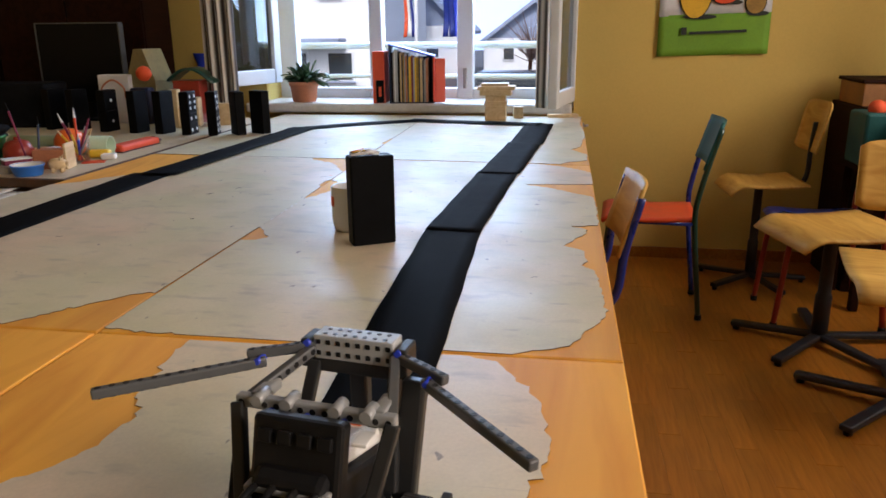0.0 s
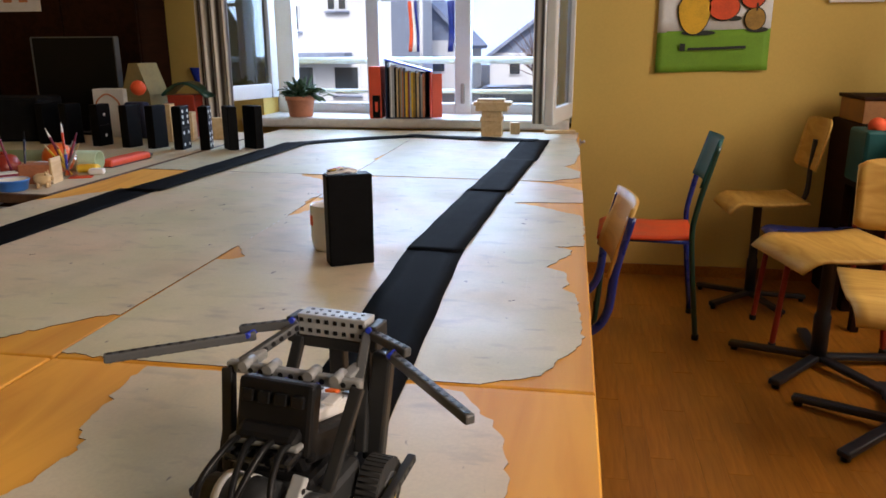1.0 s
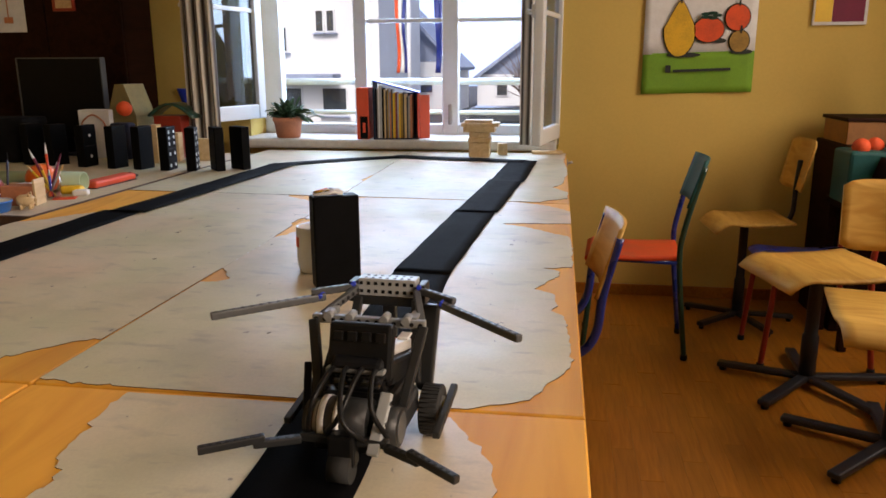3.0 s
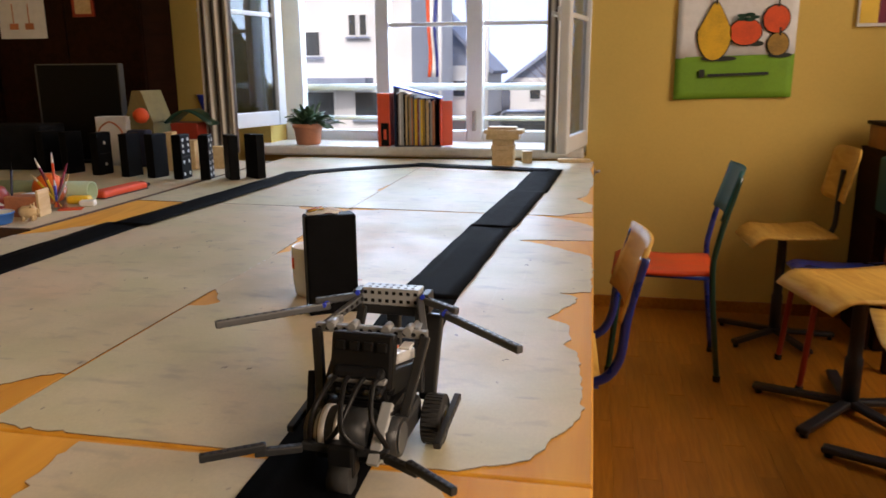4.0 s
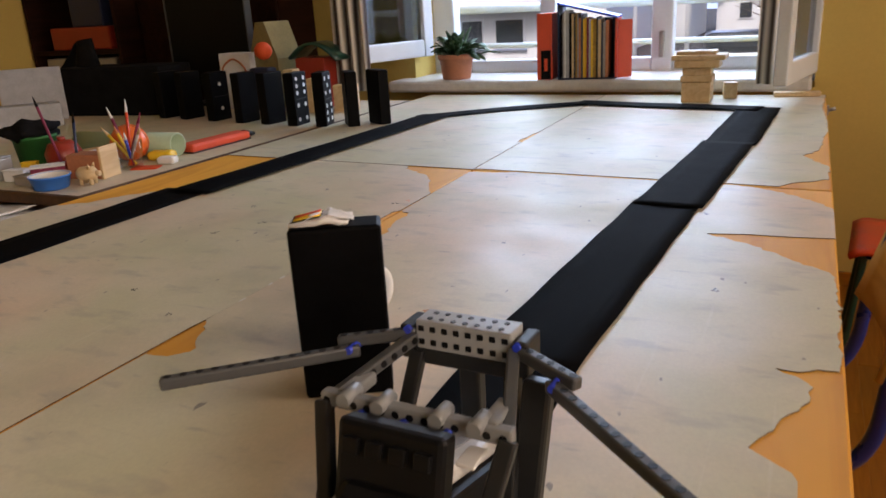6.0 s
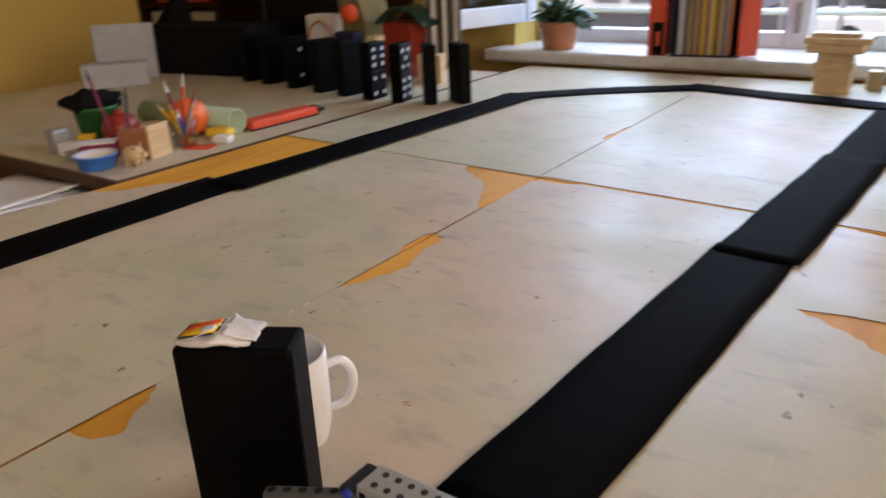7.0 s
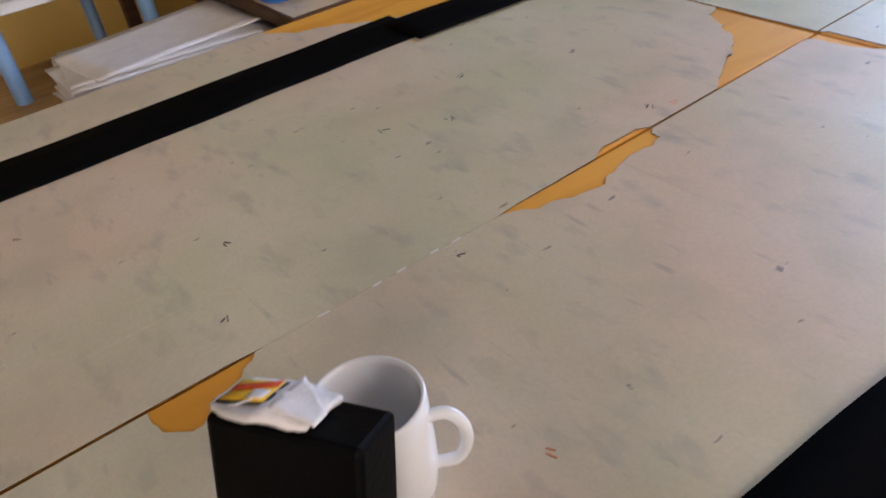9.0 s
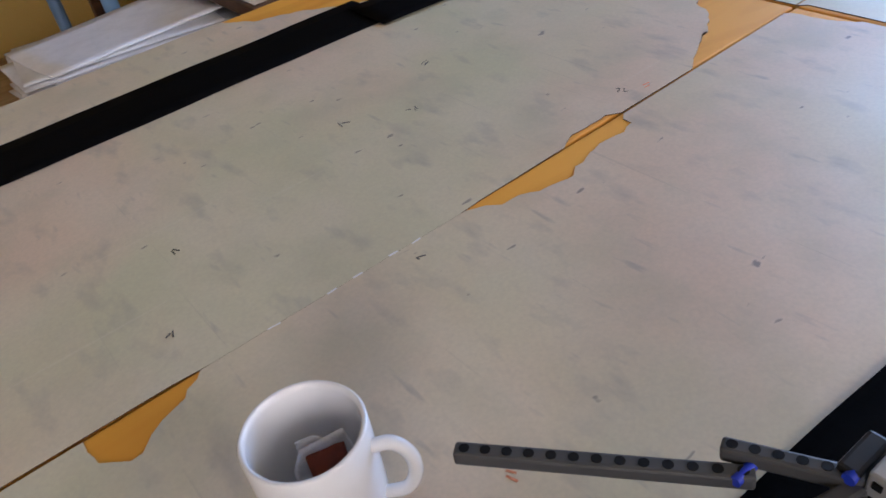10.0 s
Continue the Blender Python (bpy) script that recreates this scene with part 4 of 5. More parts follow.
    part("body_shell", box(0.080, 0.085, 0.030, (0, -0.075, 0.058), 0.006), BLACKPL, t)
    part("chassis", box(0.070, 0.140, 0.014, (0, -0.090, 0.034), 0.003), BLACKPL, t)
    part("side_panel", box(0.020, 0.014, 0.105, (0.054, -0.012, 0.092), 0.003, rot=Euler((radians(-8), radians(4), 0)).to_matrix().to_4x4()), DARKGREY, t)
    add_beam(t, "strut", (-0.034, -0.060, 0.137), (-0.047, -0.102, 0.066), DARKGREY, 0, 0.011, 0.009, up=(0, 1, 0))
    add_beam(t, "side_beam", (-0.080, -0.058, 0.080), (-0.068, -0.100, 0.020), BLACKPL, 5)
    add_beam(t, "rear_plate", (0.037, -0.126, 0.082), (0.033, -0.170, 0.032), BRICKGREY, 3, 0.013, 0.007)
    part("centre_motor", rod((-0.032, -0.136, 0.052), (0.022, -0.136, 0.052), 0.024, n=24), DARKGREY, t, "dark grey round motor housing")
    for x in (-0.027, -0.010):
        part("motor_ring", rod((x - 0.0035, -0.1362, 0.0522), (x + 0.0035, -0.1362, 0.0522), 0.0248, n=24), WHITEPL, t)
    for k in range(3):
        x = -0.034 + 0.030 * k
        part("pin", rod((x, -0.0745, 0.137), (x, -0.0775, 0.137), 0.0032, n=10), PINBLUE, cross)
    for x in (-0.050, 0.050):
        part("bracket", box(0.012, 0.030, 0.009, (x, -0.055, 0.143), 0.002), TRIMGREY, cross)
    part("sensor", box(0.024, 0.034, 0.020, (0, 0.010, 0.022), 0.003), DARKGREY, t)
    part("sensor_mount", box(0.016, 0.012, 0.11, (0, 0.014, 0.087), 0.002), DARKGREY, t)
    # rear castor
    part("castor_fork", box(0.030, 0.020, 0.036, (0, -0.165, 0.034), 0.004), BLACKPL, t)
    part("castor_wheel", rod((-0.012, -0.172, 0.015), (0.012, -0.172, 0.015), 0.015, n=20), RUBBER, t)
    part("rear_crossbar", box(0.096, 0.010, 0.009, (0, -0.160, 0.041), 0.002), DARKGREY, t)
    part("label_plate", box(0.012, 0.020, 0.003, (0.046, -0.085, 0.132), 0.001), WHITEPL, t)
    # cables looping behind the brick
    for x0, x1, y, top in ((-0.024, -0.04, -0.168, 0.085), (-0.008, 0.022, -0.178, 0.074), (0.008, -0.018, -0.170, 0.07), (0.024, 0.042, -0.163, 0.08)):
        part("cable", tube([(x0, -0.107, 0.100), (x0, -0.135, 0.104), (x0 * 0.6 + x1 * 0.4, y, top), (x1, y + 0.008, 0.05), (x1, -0.140, 0.036)], 0.0029, 8), BLACKPL, t)
    return t


def tread(s):
    b = None
    for k in range(34):
        a = 2 * math.pi * k / 34
        b = box(0.020, 0.0034, 0.0016, (s * 0.067, -0.045 + 0.0288 * math.cos(a), 0.0288 + 0.0288 * math.sin(a)), bm=b, rot=Euler((a - math.pi / 2, 0, 0)).to_matrix().to_4x4())
    return b


robot = build_robot()


# ---- chairs ----
def school_chair(m, frame_mat, seat_mat, back_mat, label, leg_mats=None, bent=False):
    """A four-legged tube chair; it faces local -x, its seat's middle is over the origin."""
    t = thing("chair", m, label, "chair", "school chairs")
    leg_mats = leg_mats or [frame_mat] * 4
    seat = sheet(lambda u, v: Vector((-0.19 + 0.38 * u, (v - 0.5) * 0.36 * (1 - 0.06 * u), 0.435 - 0.010 * math.sin(math.pi * u) - (0.02 * (1 - u / 0.12) ** 2 if u < 0.12 else 0))), 16, 8, 0.012)
    part("seat", seat, seat_mat, t)
    bx, bz = (0.235, 0.582) if bent else (0.205, 0.635)
    part("backrest", sheet(lambda u, v: Vector((bx + 0.055 * v + 0.028 * (1 - (2 * u - 1) ** 2), (u - 0.5) * 0.36, bz + 0.185 * v)), 12, 6, 0.011), back_mat, t)
    for i, s in enumerate((-1, 1)):
        if bent:
            part("back_tube", tube([(0.285, s * 0.17, 0.747), (0.250, s * 0.17, 0.60), (0.236, s * 0.17, 0.49), (0.20, s * 0.168, 0.432), (0.13, s * 0.166, 0.414), (0.05, s * 0.165, 0.412)], 0.0125), frame_mat, t)
            part("rear_leg", tube([(0.13, s * 0.165, 0.013), (0.10, s * 0.165, 0.25), (0.08, s * 0.165, 0.412)], 0.0115), frame_mat, t)
        else:
            part("rear_leg", tube([(0.228, s * 0.165, 0.013), (0.185, s * 0.168, 0.40), (0.195, s * 0.17, 0.55), (0.255, s * 0.17, 0.80)], 0.0115), leg_mats[i], t)
        part("front_leg", tube([(-0.185, s * 0.165, 0.013), (-0.165, s * 0.16, 0.25), (-0.150, s * 0.155, 0.423)], 0.0115), leg_mats[2 + i], t)
        part("side_rail", rod((-0.15, s * 0.155, 0.412), (0.187, s * 0.165, 0.412), 0.010), frame_mat, t)
        for x, y in ((0.13 if bent else 0.228, s * 0.165), (-0.185, s * 0.165)):
            part("foot_cap", lathe([(0, 0), (0.014, 0), (0.015, 0.006), (0.0145, 0.022), (0, 0.022)], 12), BLACKPL, t, m=Matrix.Translation((x, y, 0)))
    part("cross_rail", rod((-0.15, -0.155, 0.412), (-0.15, 0.155, 0.412), 0.010), frame_mat, t)
    return t


def swivel_chair(m, label, cushion=None, back=True, up=0.0):
    """A plywood shell on a black column with a five-armed foot; it faces local -x."""
    t = thing("swivel_chair", m, label, "chair", "swivel chairs")
    part("seat", sheet(lambda u, v: Vector((-0.21 + 0.42 * u, (v - 0.5) * 0.42 * (1 - 0.25 * max(0, 0.3 - u)), 0.462 + up - 0.012 * math.sin(math.pi * u) - (0.055 * (1 - u / 0.22) ** 2 if u < 0.22 else 0))), 18, 10, 0.011), PLY, t)
    if cushion:
        part("cushion", sheet(lambda u, v: Vector((0.06 + 0.13 * u, (v - 0.5) * 0.36, 0.474 + up + 0.008 * math.sin(math.pi * u) * math.sin(math.pi * v))), 10, 8, 0.012), cushion, t, "blue seat pad")
    if back:
        def fn(u, v):
            c = 1 - 0.18 * (2 * u - 1) ** 8
            return Vector((0.235 + 0.05 * v + 0.03 * (1 - (2 * u - 1) ** 2), (u - 0.5) * 0.36, 0.70 + up + (v - 0.5) * 0.23 * c))
        part("backrest", sheet(fn, 14, 8, 0.011), PLY, t)
        part("back_support", tube([(0.02, 0, 0.43 + up), (0.20, 0, 0.43 + up), (0.255, 0, 0.47 + up), (0.262, 0, 0.60 + up), (0.272, 0, 0.72 + up)], 0.014), BLACKMETAL, t)
    part("column", lathe([(0, 0.05), (0.03, 0.05), (0.03, 0.20), (0.024, 0.21), (0.024, 0.43 + up), (0.07, 0.44 + up), (0.07, 0.448 + up), (0, 0.448 + up)], 18), BLACKMETAL, t)
    for k in range(5):
        a = 2 * math.pi * k / 5
        d = Vector((math.cos(a), math.sin(a), 0))
        part("foot_arm", box(0.31, 0.042, 0.022, (0.165, 0, 0.038), 0.007), BLACKMETAL, t, m=pose(0, 0, 0, 0, 2.5, 72 * k))
        part("glide", lathe([(0, 0), (0.014, 0), (0.015, 0.02), (0.010, 0.026), (0, 0.026)], 12), BLACKPL, t, m=Matrix.Translation(d * 0.30))
    return t


school_chair(pose(1.03, 0.80, 0, 0, 0, -4), BLUETUBE, REDPAINT, TEALPAINT, "tube chair with red-orange seat and teal backrest", leg_mats=[GREENTUBE, BLUETUBE, GREENTUBE, GREENTUBE])
school_chair(pose(0.58, -0.30, 0, 0, 0, 2), BLUETUBE, PLY, PLY, "blue tube chair with plywood back pushed under the table", bent=True)
school_chair(pose(1.72, 0.74, 0, 0, 0, 0), REDTUBE, BLUETUBE, DARKWOOD, "tube chair with red legs and blue seat")
swivel_chair(pose(1.66, 0.42, 0, 0, 0, 12), "plywood swivel stool with black five-armed foot", None, back=False, up=0.02)
swivel_chair(pose(1.575, 1.18, 0, 0, 0, 3) @ Matrix.Diagonal((0.80, 0.80, 1, 1)), "plywood swivel chair with black foot beside the wall", up=0.045)
swivel_chair(pose(1.76, -0.08, 0, 0, 0, 78), "pale plywood swivel chair with black foot")


# ---- walls' pictures, furniture on the right ----
def poster():
    t = thing("fruit_poster", pose(1.37, WALL_Y - 0.006, TOP + 0.29), "cloth poster of painted fruit on a green field", "poster")
    W, H = 0.525, 0.68

    def cloth(z0, z1, y):
        return sheet(lambda u, v: Vector(((u - 0.5) * W, y - 0.006 * math.sin(7 * u + 1.5) * (1 - v * 0.6) - 0.004, z0 + (z1 - z0) * v + 0.012 * (u - 0.5))), 16, 6, 0.0015)
    part("white_field", cloth(0.19, H, 0), PAPER, t)
    part("green_field", cloth(0.0, 0.195, -0.003), GREENP, t)

    def disc(name, x, z, rx, rz, mat, y=-0.016, pear=0.0):
        b = bmesh.new()
        n = 28
        vs = []
        for k in range(n):
            a = 2 * math.pi * k / n
            w = rx * (1 - pear * max(0, math.sin(a)) ** 0.8)
            vs.append(b.verts.new((x + w * math.cos(a), y, z + rz * math.sin(a))))
        back = [b.verts.new(v.co + Vector((0, 0.0012, 0))) for v in vs]
        b.faces.new(vs), b.faces.new(back[::-1])
        for k in range(n):
            b.faces.new((vs[k], back[k], back[(k + 1) % n], vs[(k + 1) % n]))
        return part(name, b, mat, t)
    for nm, x, z, rx, rz, mat, pr in (("pear", -0.095, 0.305, 0.075, 0.13, PEAR, 0.6), ("tomato", 0.04, 0.30, 0.07, 0.058, TOMATO, 0), ("apple", 0.17, 0.355, 0.056, 0.06, TOMATO, 0), ("kiwi", 0.185, 0.245, 0.045, 0.05, KIWI, 0)):
        disc(nm + "_outline", x, z, rx + 0.006, rz + 0.006, INK, -0.0125, pr)
        disc(nm, x, z, rx, rz, mat, -0.0195, pr)
    for x, z, rx in ((-0.07, 0.182, 0.08), (0.20, 0.196, 0.05), (0.09, 0.248, 0.035)):
        disc("painted_shadow", x, z, rx, 0.012, INK, -0.0165)
    for k in range(5):
        a = k * 1.26
        disc("tomato_leaf", 0.045 + 0.03 * math.cos(a), 0.365 + 0.012 * math.sin(a), 0.022, 0.008, GREENTUBE, -0.0225)
    for x, z in ((-0.095, 0.44), (0.175, 0.425), (0.19, 0.30)):
        part("stalk", box(0.008, 0.0016, 0.035, (x, -0.022, z)), INK, t)
    part("writing", box(0.27, 0.0016, 0.013, (0.02, -0.0185, 0.11), rot=Euler((0, radians(-2), 0)).to_matrix().to_4x4()), INK, t, "line of dark small print")
    part("emblem", box(0.025, 0.0016, 0.035, (-0.14, -0.0185, 0.115)), INK, t)
    part("hanging_rod", rod((-W / 2 - 0.01, -0.006, H), (W / 2 + 0.01, -0.006, H), 0.008), PALEWOOD, t)


poster()
pic = thing("wall_picture", pose(2.0, WALL_Y - 0.012, TOP + 0.60), "yellow and maroon picture block on the wall", "picture")
part("panel", box(0.24, 0.02, 0.34, (0, 0, 0.175), 0.002), PAPER, pic)
part("field", box(0.075, 0.004, 0.32, (-0.075, -0.011, 0.18)), YELLOWPL, pic)
part("field", box(0.14, 0.004, 0.32, (0.035, -0.011, 0.18)), MAROON, pic)


# ---- on the window sill and the far table end ----
SILL = TOP + 0.055


def potted_plant():
    t = thing("potted_plant", pose(-0.728, 1.50, SILL), "green leafy houseplant in a terracotta pot", "plant")
    pot = part("pot", lathe([(0, 0.0), (0.058, 0.0), (0.062, 0.004), (0.074, 0.085), (0.080, 0.085), (0.081, 0.108), (0.074, 0.108), (0.070, 0.09), (0, 0.09)], 30), TERRACOTTA, t)
    part("soil", lathe([(0, 0.092), (0.06, 0.094), (0.0715, 0.09)], 20), DARKWOOD, pot)
    rnd = random.Random(5)
    for k in range(110):
        a = rnd.uniform(0, 6.28)
        r0, el = rnd.uniform(0, 0.05), rnd.uniform(0.2, 1.25)
        L = rnd.uniform(0.06, 0.115)
        if k < 12:
            a, el, L, r0 = rnd.uniform(-0.5, 0.3), rnd.uniform(0.05, 0.5), rnd.uniform(0.05, 0.08), rnd.uniform(0.07, 0.13)
        w = rnd.uniform(0.022, 0.034)
        tw = rnd.uniform(-0.6, 0.6)

        def fn(u, v, L=L, w=w, el=el, tw=tw):
            ww = w * math.sin(math.pi * (0.06 + 0.9 * u)) ** 0.7
            z = math.sin(el) * L * u - 0.03 * u * u + 0.006 * abs(v - 0.5)
            return Vector((math.cos(el) * L * u, (v - 0.5) * ww, z + tw * (v - 0.5) * ww))
        part("leaf", sheet(fn, 6, 2, 0.0012), LEAF, t, m=pose(math.cos(a) * r0, math.sin(a) * r0, 0.095 + rnd.uniform(0, 0.05), 0, 0, math.degrees(a)))
    part("stem", tube([(0, 0, 0.09), (0.06, 0, 0.13), (0.13, 0.0, 0.13)], 0.003, 6), LEAF, t)
    return t


potted_plant()


def book_holder():
    t = thing("magazine_holder", pose(-0.135, 1.53, SILL, 0, 0, 8), "dark blue slanted magazine holder full of thin books", "holder")
    w, d = 0.235, 0.20
    for nm, b, m in (("base", box(w, d, 0.006, (0, 0, 0.003)), BOXBLUE), ("left_side", box(0.006, d, 0.285, (-w / 2 + 0.003, 0, 0.1485)), BOXBLUE),
                     ("right_side", box(0.008, d, 0.225, (w / 2 - 0.004, 0, 0.1185)), BOXRED), ("back", box(w - 0.014, 0.006, 0.225, (0, d / 2 - 0.003, 0.1185)), BOXBLUE)):
        part(nm, b, m, t)
    part("lid", box(0.246, d + 0.01, 0.008, (0.0, 0, 0.266), 0.002, rot=Euler((0, radians(14.5), 0)).to_matrix().to_4x4()), PINBLUE, t, "bright blue slanted lid")
    part("red_cover", box(0.062, 0.006, 0.222, (w / 2 + 0.028, -0.07, 0.114), rot=Euler((0, 0, radians(38))).to_matrix().to_4x4()), BOXRED, t)
    cols = [CLOTHDARK, GREYMETAL, PAPER, GREYPAPER, CLOTHDARK, PALEWOOD, DARKGREY, KIWI, GREYMETAL, TERRACOTTA, MIDGREY, YELLOWPL, PEAR, MAROON, GREYPAPER, YELLOWPL, KIWI, DARKGREY, PALEWOOD, BOXBLUE, GREYMETAL, TERRACOTTA]
    rnd = random.Random(8)
    x = -w / 2 + 0.012
    for c in cols:
        th = rnd.uniform(0.005, 0.012)
        top = 0.284 - (x + w / 2) * 0.258 - rnd.uniform(0.010, 0.032)
        b = solid("book", box(th, 0.15, top, (0, 0, top / 2), 0.001), c, pose(-0.135, 1.53, SILL + 0.0062, 0, 0, 8) @ pose(x + th / 2, -0.02, 0), "thin upright book in the slanted holder", "book", "books in the holder")
        x += th + 0.0008
        if x > w / 2 - 0.02:
            break
    f = thing("red_file", pose(-0.300, 1.50, SILL, 0, 0, 4), "red-orange cardboard file box with a black label", "file box")
    part("body", box(0.062, 0.16, 0.262, (0, 0, 0.131), 0.002), BOXRED, f)
    part("label", box(0.040, 0.002, 0.115, (0.006, -0.081, 0.06)), CLOTHDARK, f)
    part("emblem", box(0.014, 0.0015, 0.05, (0.006, -0.0822, 0.06)), BOXRED, f)


book_holder()


def wooden_stand():
    t = thing("wooden_stand", pose(0.335, 1.215, TOP), "pale wooden block stand built from stacked pieces", "stand")
    for nm, b in (("base_block", box(0.098, 0.09, 0.070, (0, 0, 0.035), 0.003)), ("middle_block", box(0.106, 0.098, 0.022, (0, 0, 0.081), 0.002)), ("neck_block", box(0.094, 0.088, 0.026, (0, 0, 0.105), 0.002)),
                  ("shelf_block", box(0.150, 0.11, 0.026, (0, 0, 0.131), 0.003)), ("top_block", box(0.178, 0.115, 0.018, (0.004, 0, 0.153), 0.003)), ("top_piece", box(0.13, 0.08, 0.012, (-0.005, 0.0, 0.168), 0.002))):
        part(nm, b, PALEWOOD, t)
    solid("wooden_block", box(0.045, 0.05, 0.055, (0, 0, 0.0275), 0.002), PALEWOOD, pose(0.437, 1.30, TOP, 0, 0, 10), "small pale wooden building block", "block")
    solid("wooden_offcut", box(0.15, 0.045, 0.016, (0, 0, 0.008), 0.003), PALEWOOD, pose(0.655, 1.345, TOP, 0, 0, 6), "flat pale piece of wood on the table end", "wood")
    hk = thing("table_hook", pose(0.752, 1.15, TOP - 0.02), "small metal hook on the table edge", "hook")
    part("plate", box(0.006, 0.03, 0.03, (0.001, 0, 0), 0.001), GREYMETAL, hk)
    part("peg", rod((0.004, 0, 0), (0.024, 0, 0.006), 0.006), GREYMETAL, hk)


wooden_stand()


# ---- the dark corner on the left ----
def corner():
    c = thing("cupboard", pose(-1.90, 1.40, 0), "tall dark red-brown wooden cupboard against the wall", "cupboard")
    part("body", box(0.84, 0.27, 2.25, (0, 0.0, 1.125), 0.004), DARKWOOD, c)
    for x in (-0.21, 0.21):
        d = part("door", box(0.412, 0.018, 2.12, (x, -0.145, 1.13), 0.004), DARKWOOD, c)
        part("handle", rod((x * 0.2, -0.168, 1.62), (x * 0.2, -0.168, 1.74), 0.006), BLACKMETAL, d)
    p = thing("calendar_sheet", pose(-2.14, 1.241, TOP + 0.60), "cream paper sheet with a faint drawing", "paper sheet")
    part("sheet", box(0.27, 0.002, 0.30, (0, 0, 0.15)), PAPER, p)
    for x in (-0.05, 0.04):
        part("drawn_shape", box(0.05, 0.001, 0.03, (x, -0.0018, 0.06)), TERRACOTTA, p)
        part("drawn_line", box(0.006, 0.001, 0.10, (x, -0.0018, 0.12)), TERRACOTTA, p)
    f = thing("small_picture", pose(-1.78, 1.236, TOP + 0.70), "small picture in a red wooden border", "picture")
    for b in (box(0.12, 0.012, 0.014, (0, 0, 0.007)), box(0.12, 0.012, 0.014, (0, 0, 0.093)), box(0.014, 0.012, 0.072, (-0.053, 0, 0.05)), box(0.014, 0.012, 0.072, (0.053, 0, 0.05))):
        part("bar", b, REDTUBE, f)
    part("picture", box(0.092, 0.004, 0.072, (0, 0, 0.05)), PALEWOOD, f)
    s = thing("monitor", pose(-1.715, 1.06, TOP), "large black flat screen with a thin silver frame", "monitor")
    part("screen", box(0.44, 0.035, 0.38, (0, 0, 0.275), 0.004), SCREENBLACK, s)
    for b in (box(0.448, 0.04, 0.006, (0, 0, 0.468)), box(0.006, 0.04, 0.385, (0.2235, 0, 0.272)), box(0.006, 0.04, 0.385, (-0.2235, 0, 0.272))):
        part("bezel", b, MIDGREY, s)
    part("neck", box(0.06, 0.03, 0.09, (0, 0.01, 0.05), 0.004), BLACKPL, s)
    part("foot", box(0.26, 0.16, 0.012, (0, 0, 0.006), 0.004), BLACKPL, s)
    bag = thing("paper_bag", pose(-1.475, 0.95, TOP, 0, 0, 6), "white paper gift bag with a cord handle", "bag")
    part("bag", box(0.15, 0.08, 0.228, (0, 0, 0.114), 0.004), PAPER, bag)
    part("cord", tube([(-0.055, -0.045, 0.12), (-0.052, -0.05, 0.17), (0, -0.05, 0.205), (0.052, -0.05, 0.17), (0.055, -0.045, 0.12)], 0.004, 8), TERRACOTTA, bag)
    h = thing("cardboard_house", pose(-1.335, 1.02, TOP, 0, 0, -8), "beige cardboard toy house with a steep roof", "toy house")
    b = bmesh.new()
    prof = [(-0.075, 0), (0.075, 0), (0.075, 0.2), (0.02, 0.345), (-0.03, 0.345), (-0.085, 0.2)]
    fr = [b.verts.new((x, -0.07, z)) for x, z in prof]
    bk = [b.verts.new((x, 0.07, z)) for x, z in prof]
    b.faces.new(fr), b.faces.new(bk[::-1])
    for i in range(6):
        b.faces.new((fr[i], fr[(i + 1) % 6], bk[(i + 1) % 6], bk[i]))
    part("body", b, CARDBROWN, h)
    lamp = thing("toy_ball_figure", pose(-1.29, 0.90, TOP), "dark blue stand carrying an orange-red ball", "toy")
    part("stand", box(0.10, 0.06, 0.17, (-0.03, 0, 0.085), 0.01), BOXBLUE, lamp)
    part("ball", lathe([(0, -0.036), (0.02, -0.03), (0.033, -0.014), (0.036, 0), (0.033, 0.014), (0.02, 0.03), (0, 0.036)], 20), TOMATO, lamp, m=pose(0.0, -0.02, 0.236))
    g = thing("toy_barn", pose(-1.10, 1.0, TOP, 0, 0, 5), "red toy barn with a dark green roof", "toy")
    part("body", box(0.13, 0.12, 0.20, (-0.02, 0, 0.10), 0.004), REDTUBE, g)
    part("roof", sheet(lambda u, v: Vector((-0.11 + 0.22 * u, -0.07 + 0.14 * v, 0.17 + 0.09 * math.sin(math.pi * (0.12 + 0.8 * u)))), 12, 3, 0.01), GREENTUBE, g)
    k = thing("blue_wall_toy", pose(-1.325, WALL_Y - 0.012, TOP + 0.21), "small blue heart-shaped decoration on the wall", "decoration")
    part("shape", sheet(lambda u, v: Vector(((u - 0.5) * 0.07 * (0.25 + v), -0.004 - 0.006 * math.sin(math.pi * u), 0.10 * v)), 8, 6, 0.006), PINBLUE, k)
    for x, y, w, d, hh in ((-1.105, 0.80, 0.04, 0.07, 0.17), (-1.04, 0.86, 0.05, 0.07, 0.13), (-0.93, 0.90, 0.09, 0.05, 0.10)):
        solid("wooden_box", box(w, d, hh, (0, 0, hh / 2), 0.003), PALEWOOD, pose(x, y, TOP, 0, 0, 12), "pale wooden box standing on the side table", "box", "wooden boxes")
    sh = thing("shelf_unit", pose(-2.66, 1.30, 0), "dark open shelf unit with boxes", "shelf")
    for z in (0.10, 0.46, 0.80, 1.00, 1.40):
        part("shelf_board", box(0.60, 0.36, 0.022, (0, 0, z), 0.002), DARKWOOD, sh)
    for x in (-0.31, 0.31):
        part("side", box(0.02, 0.36, 1.42, (x, 0, 0.71), 0.002), DARKWOOD, sh)
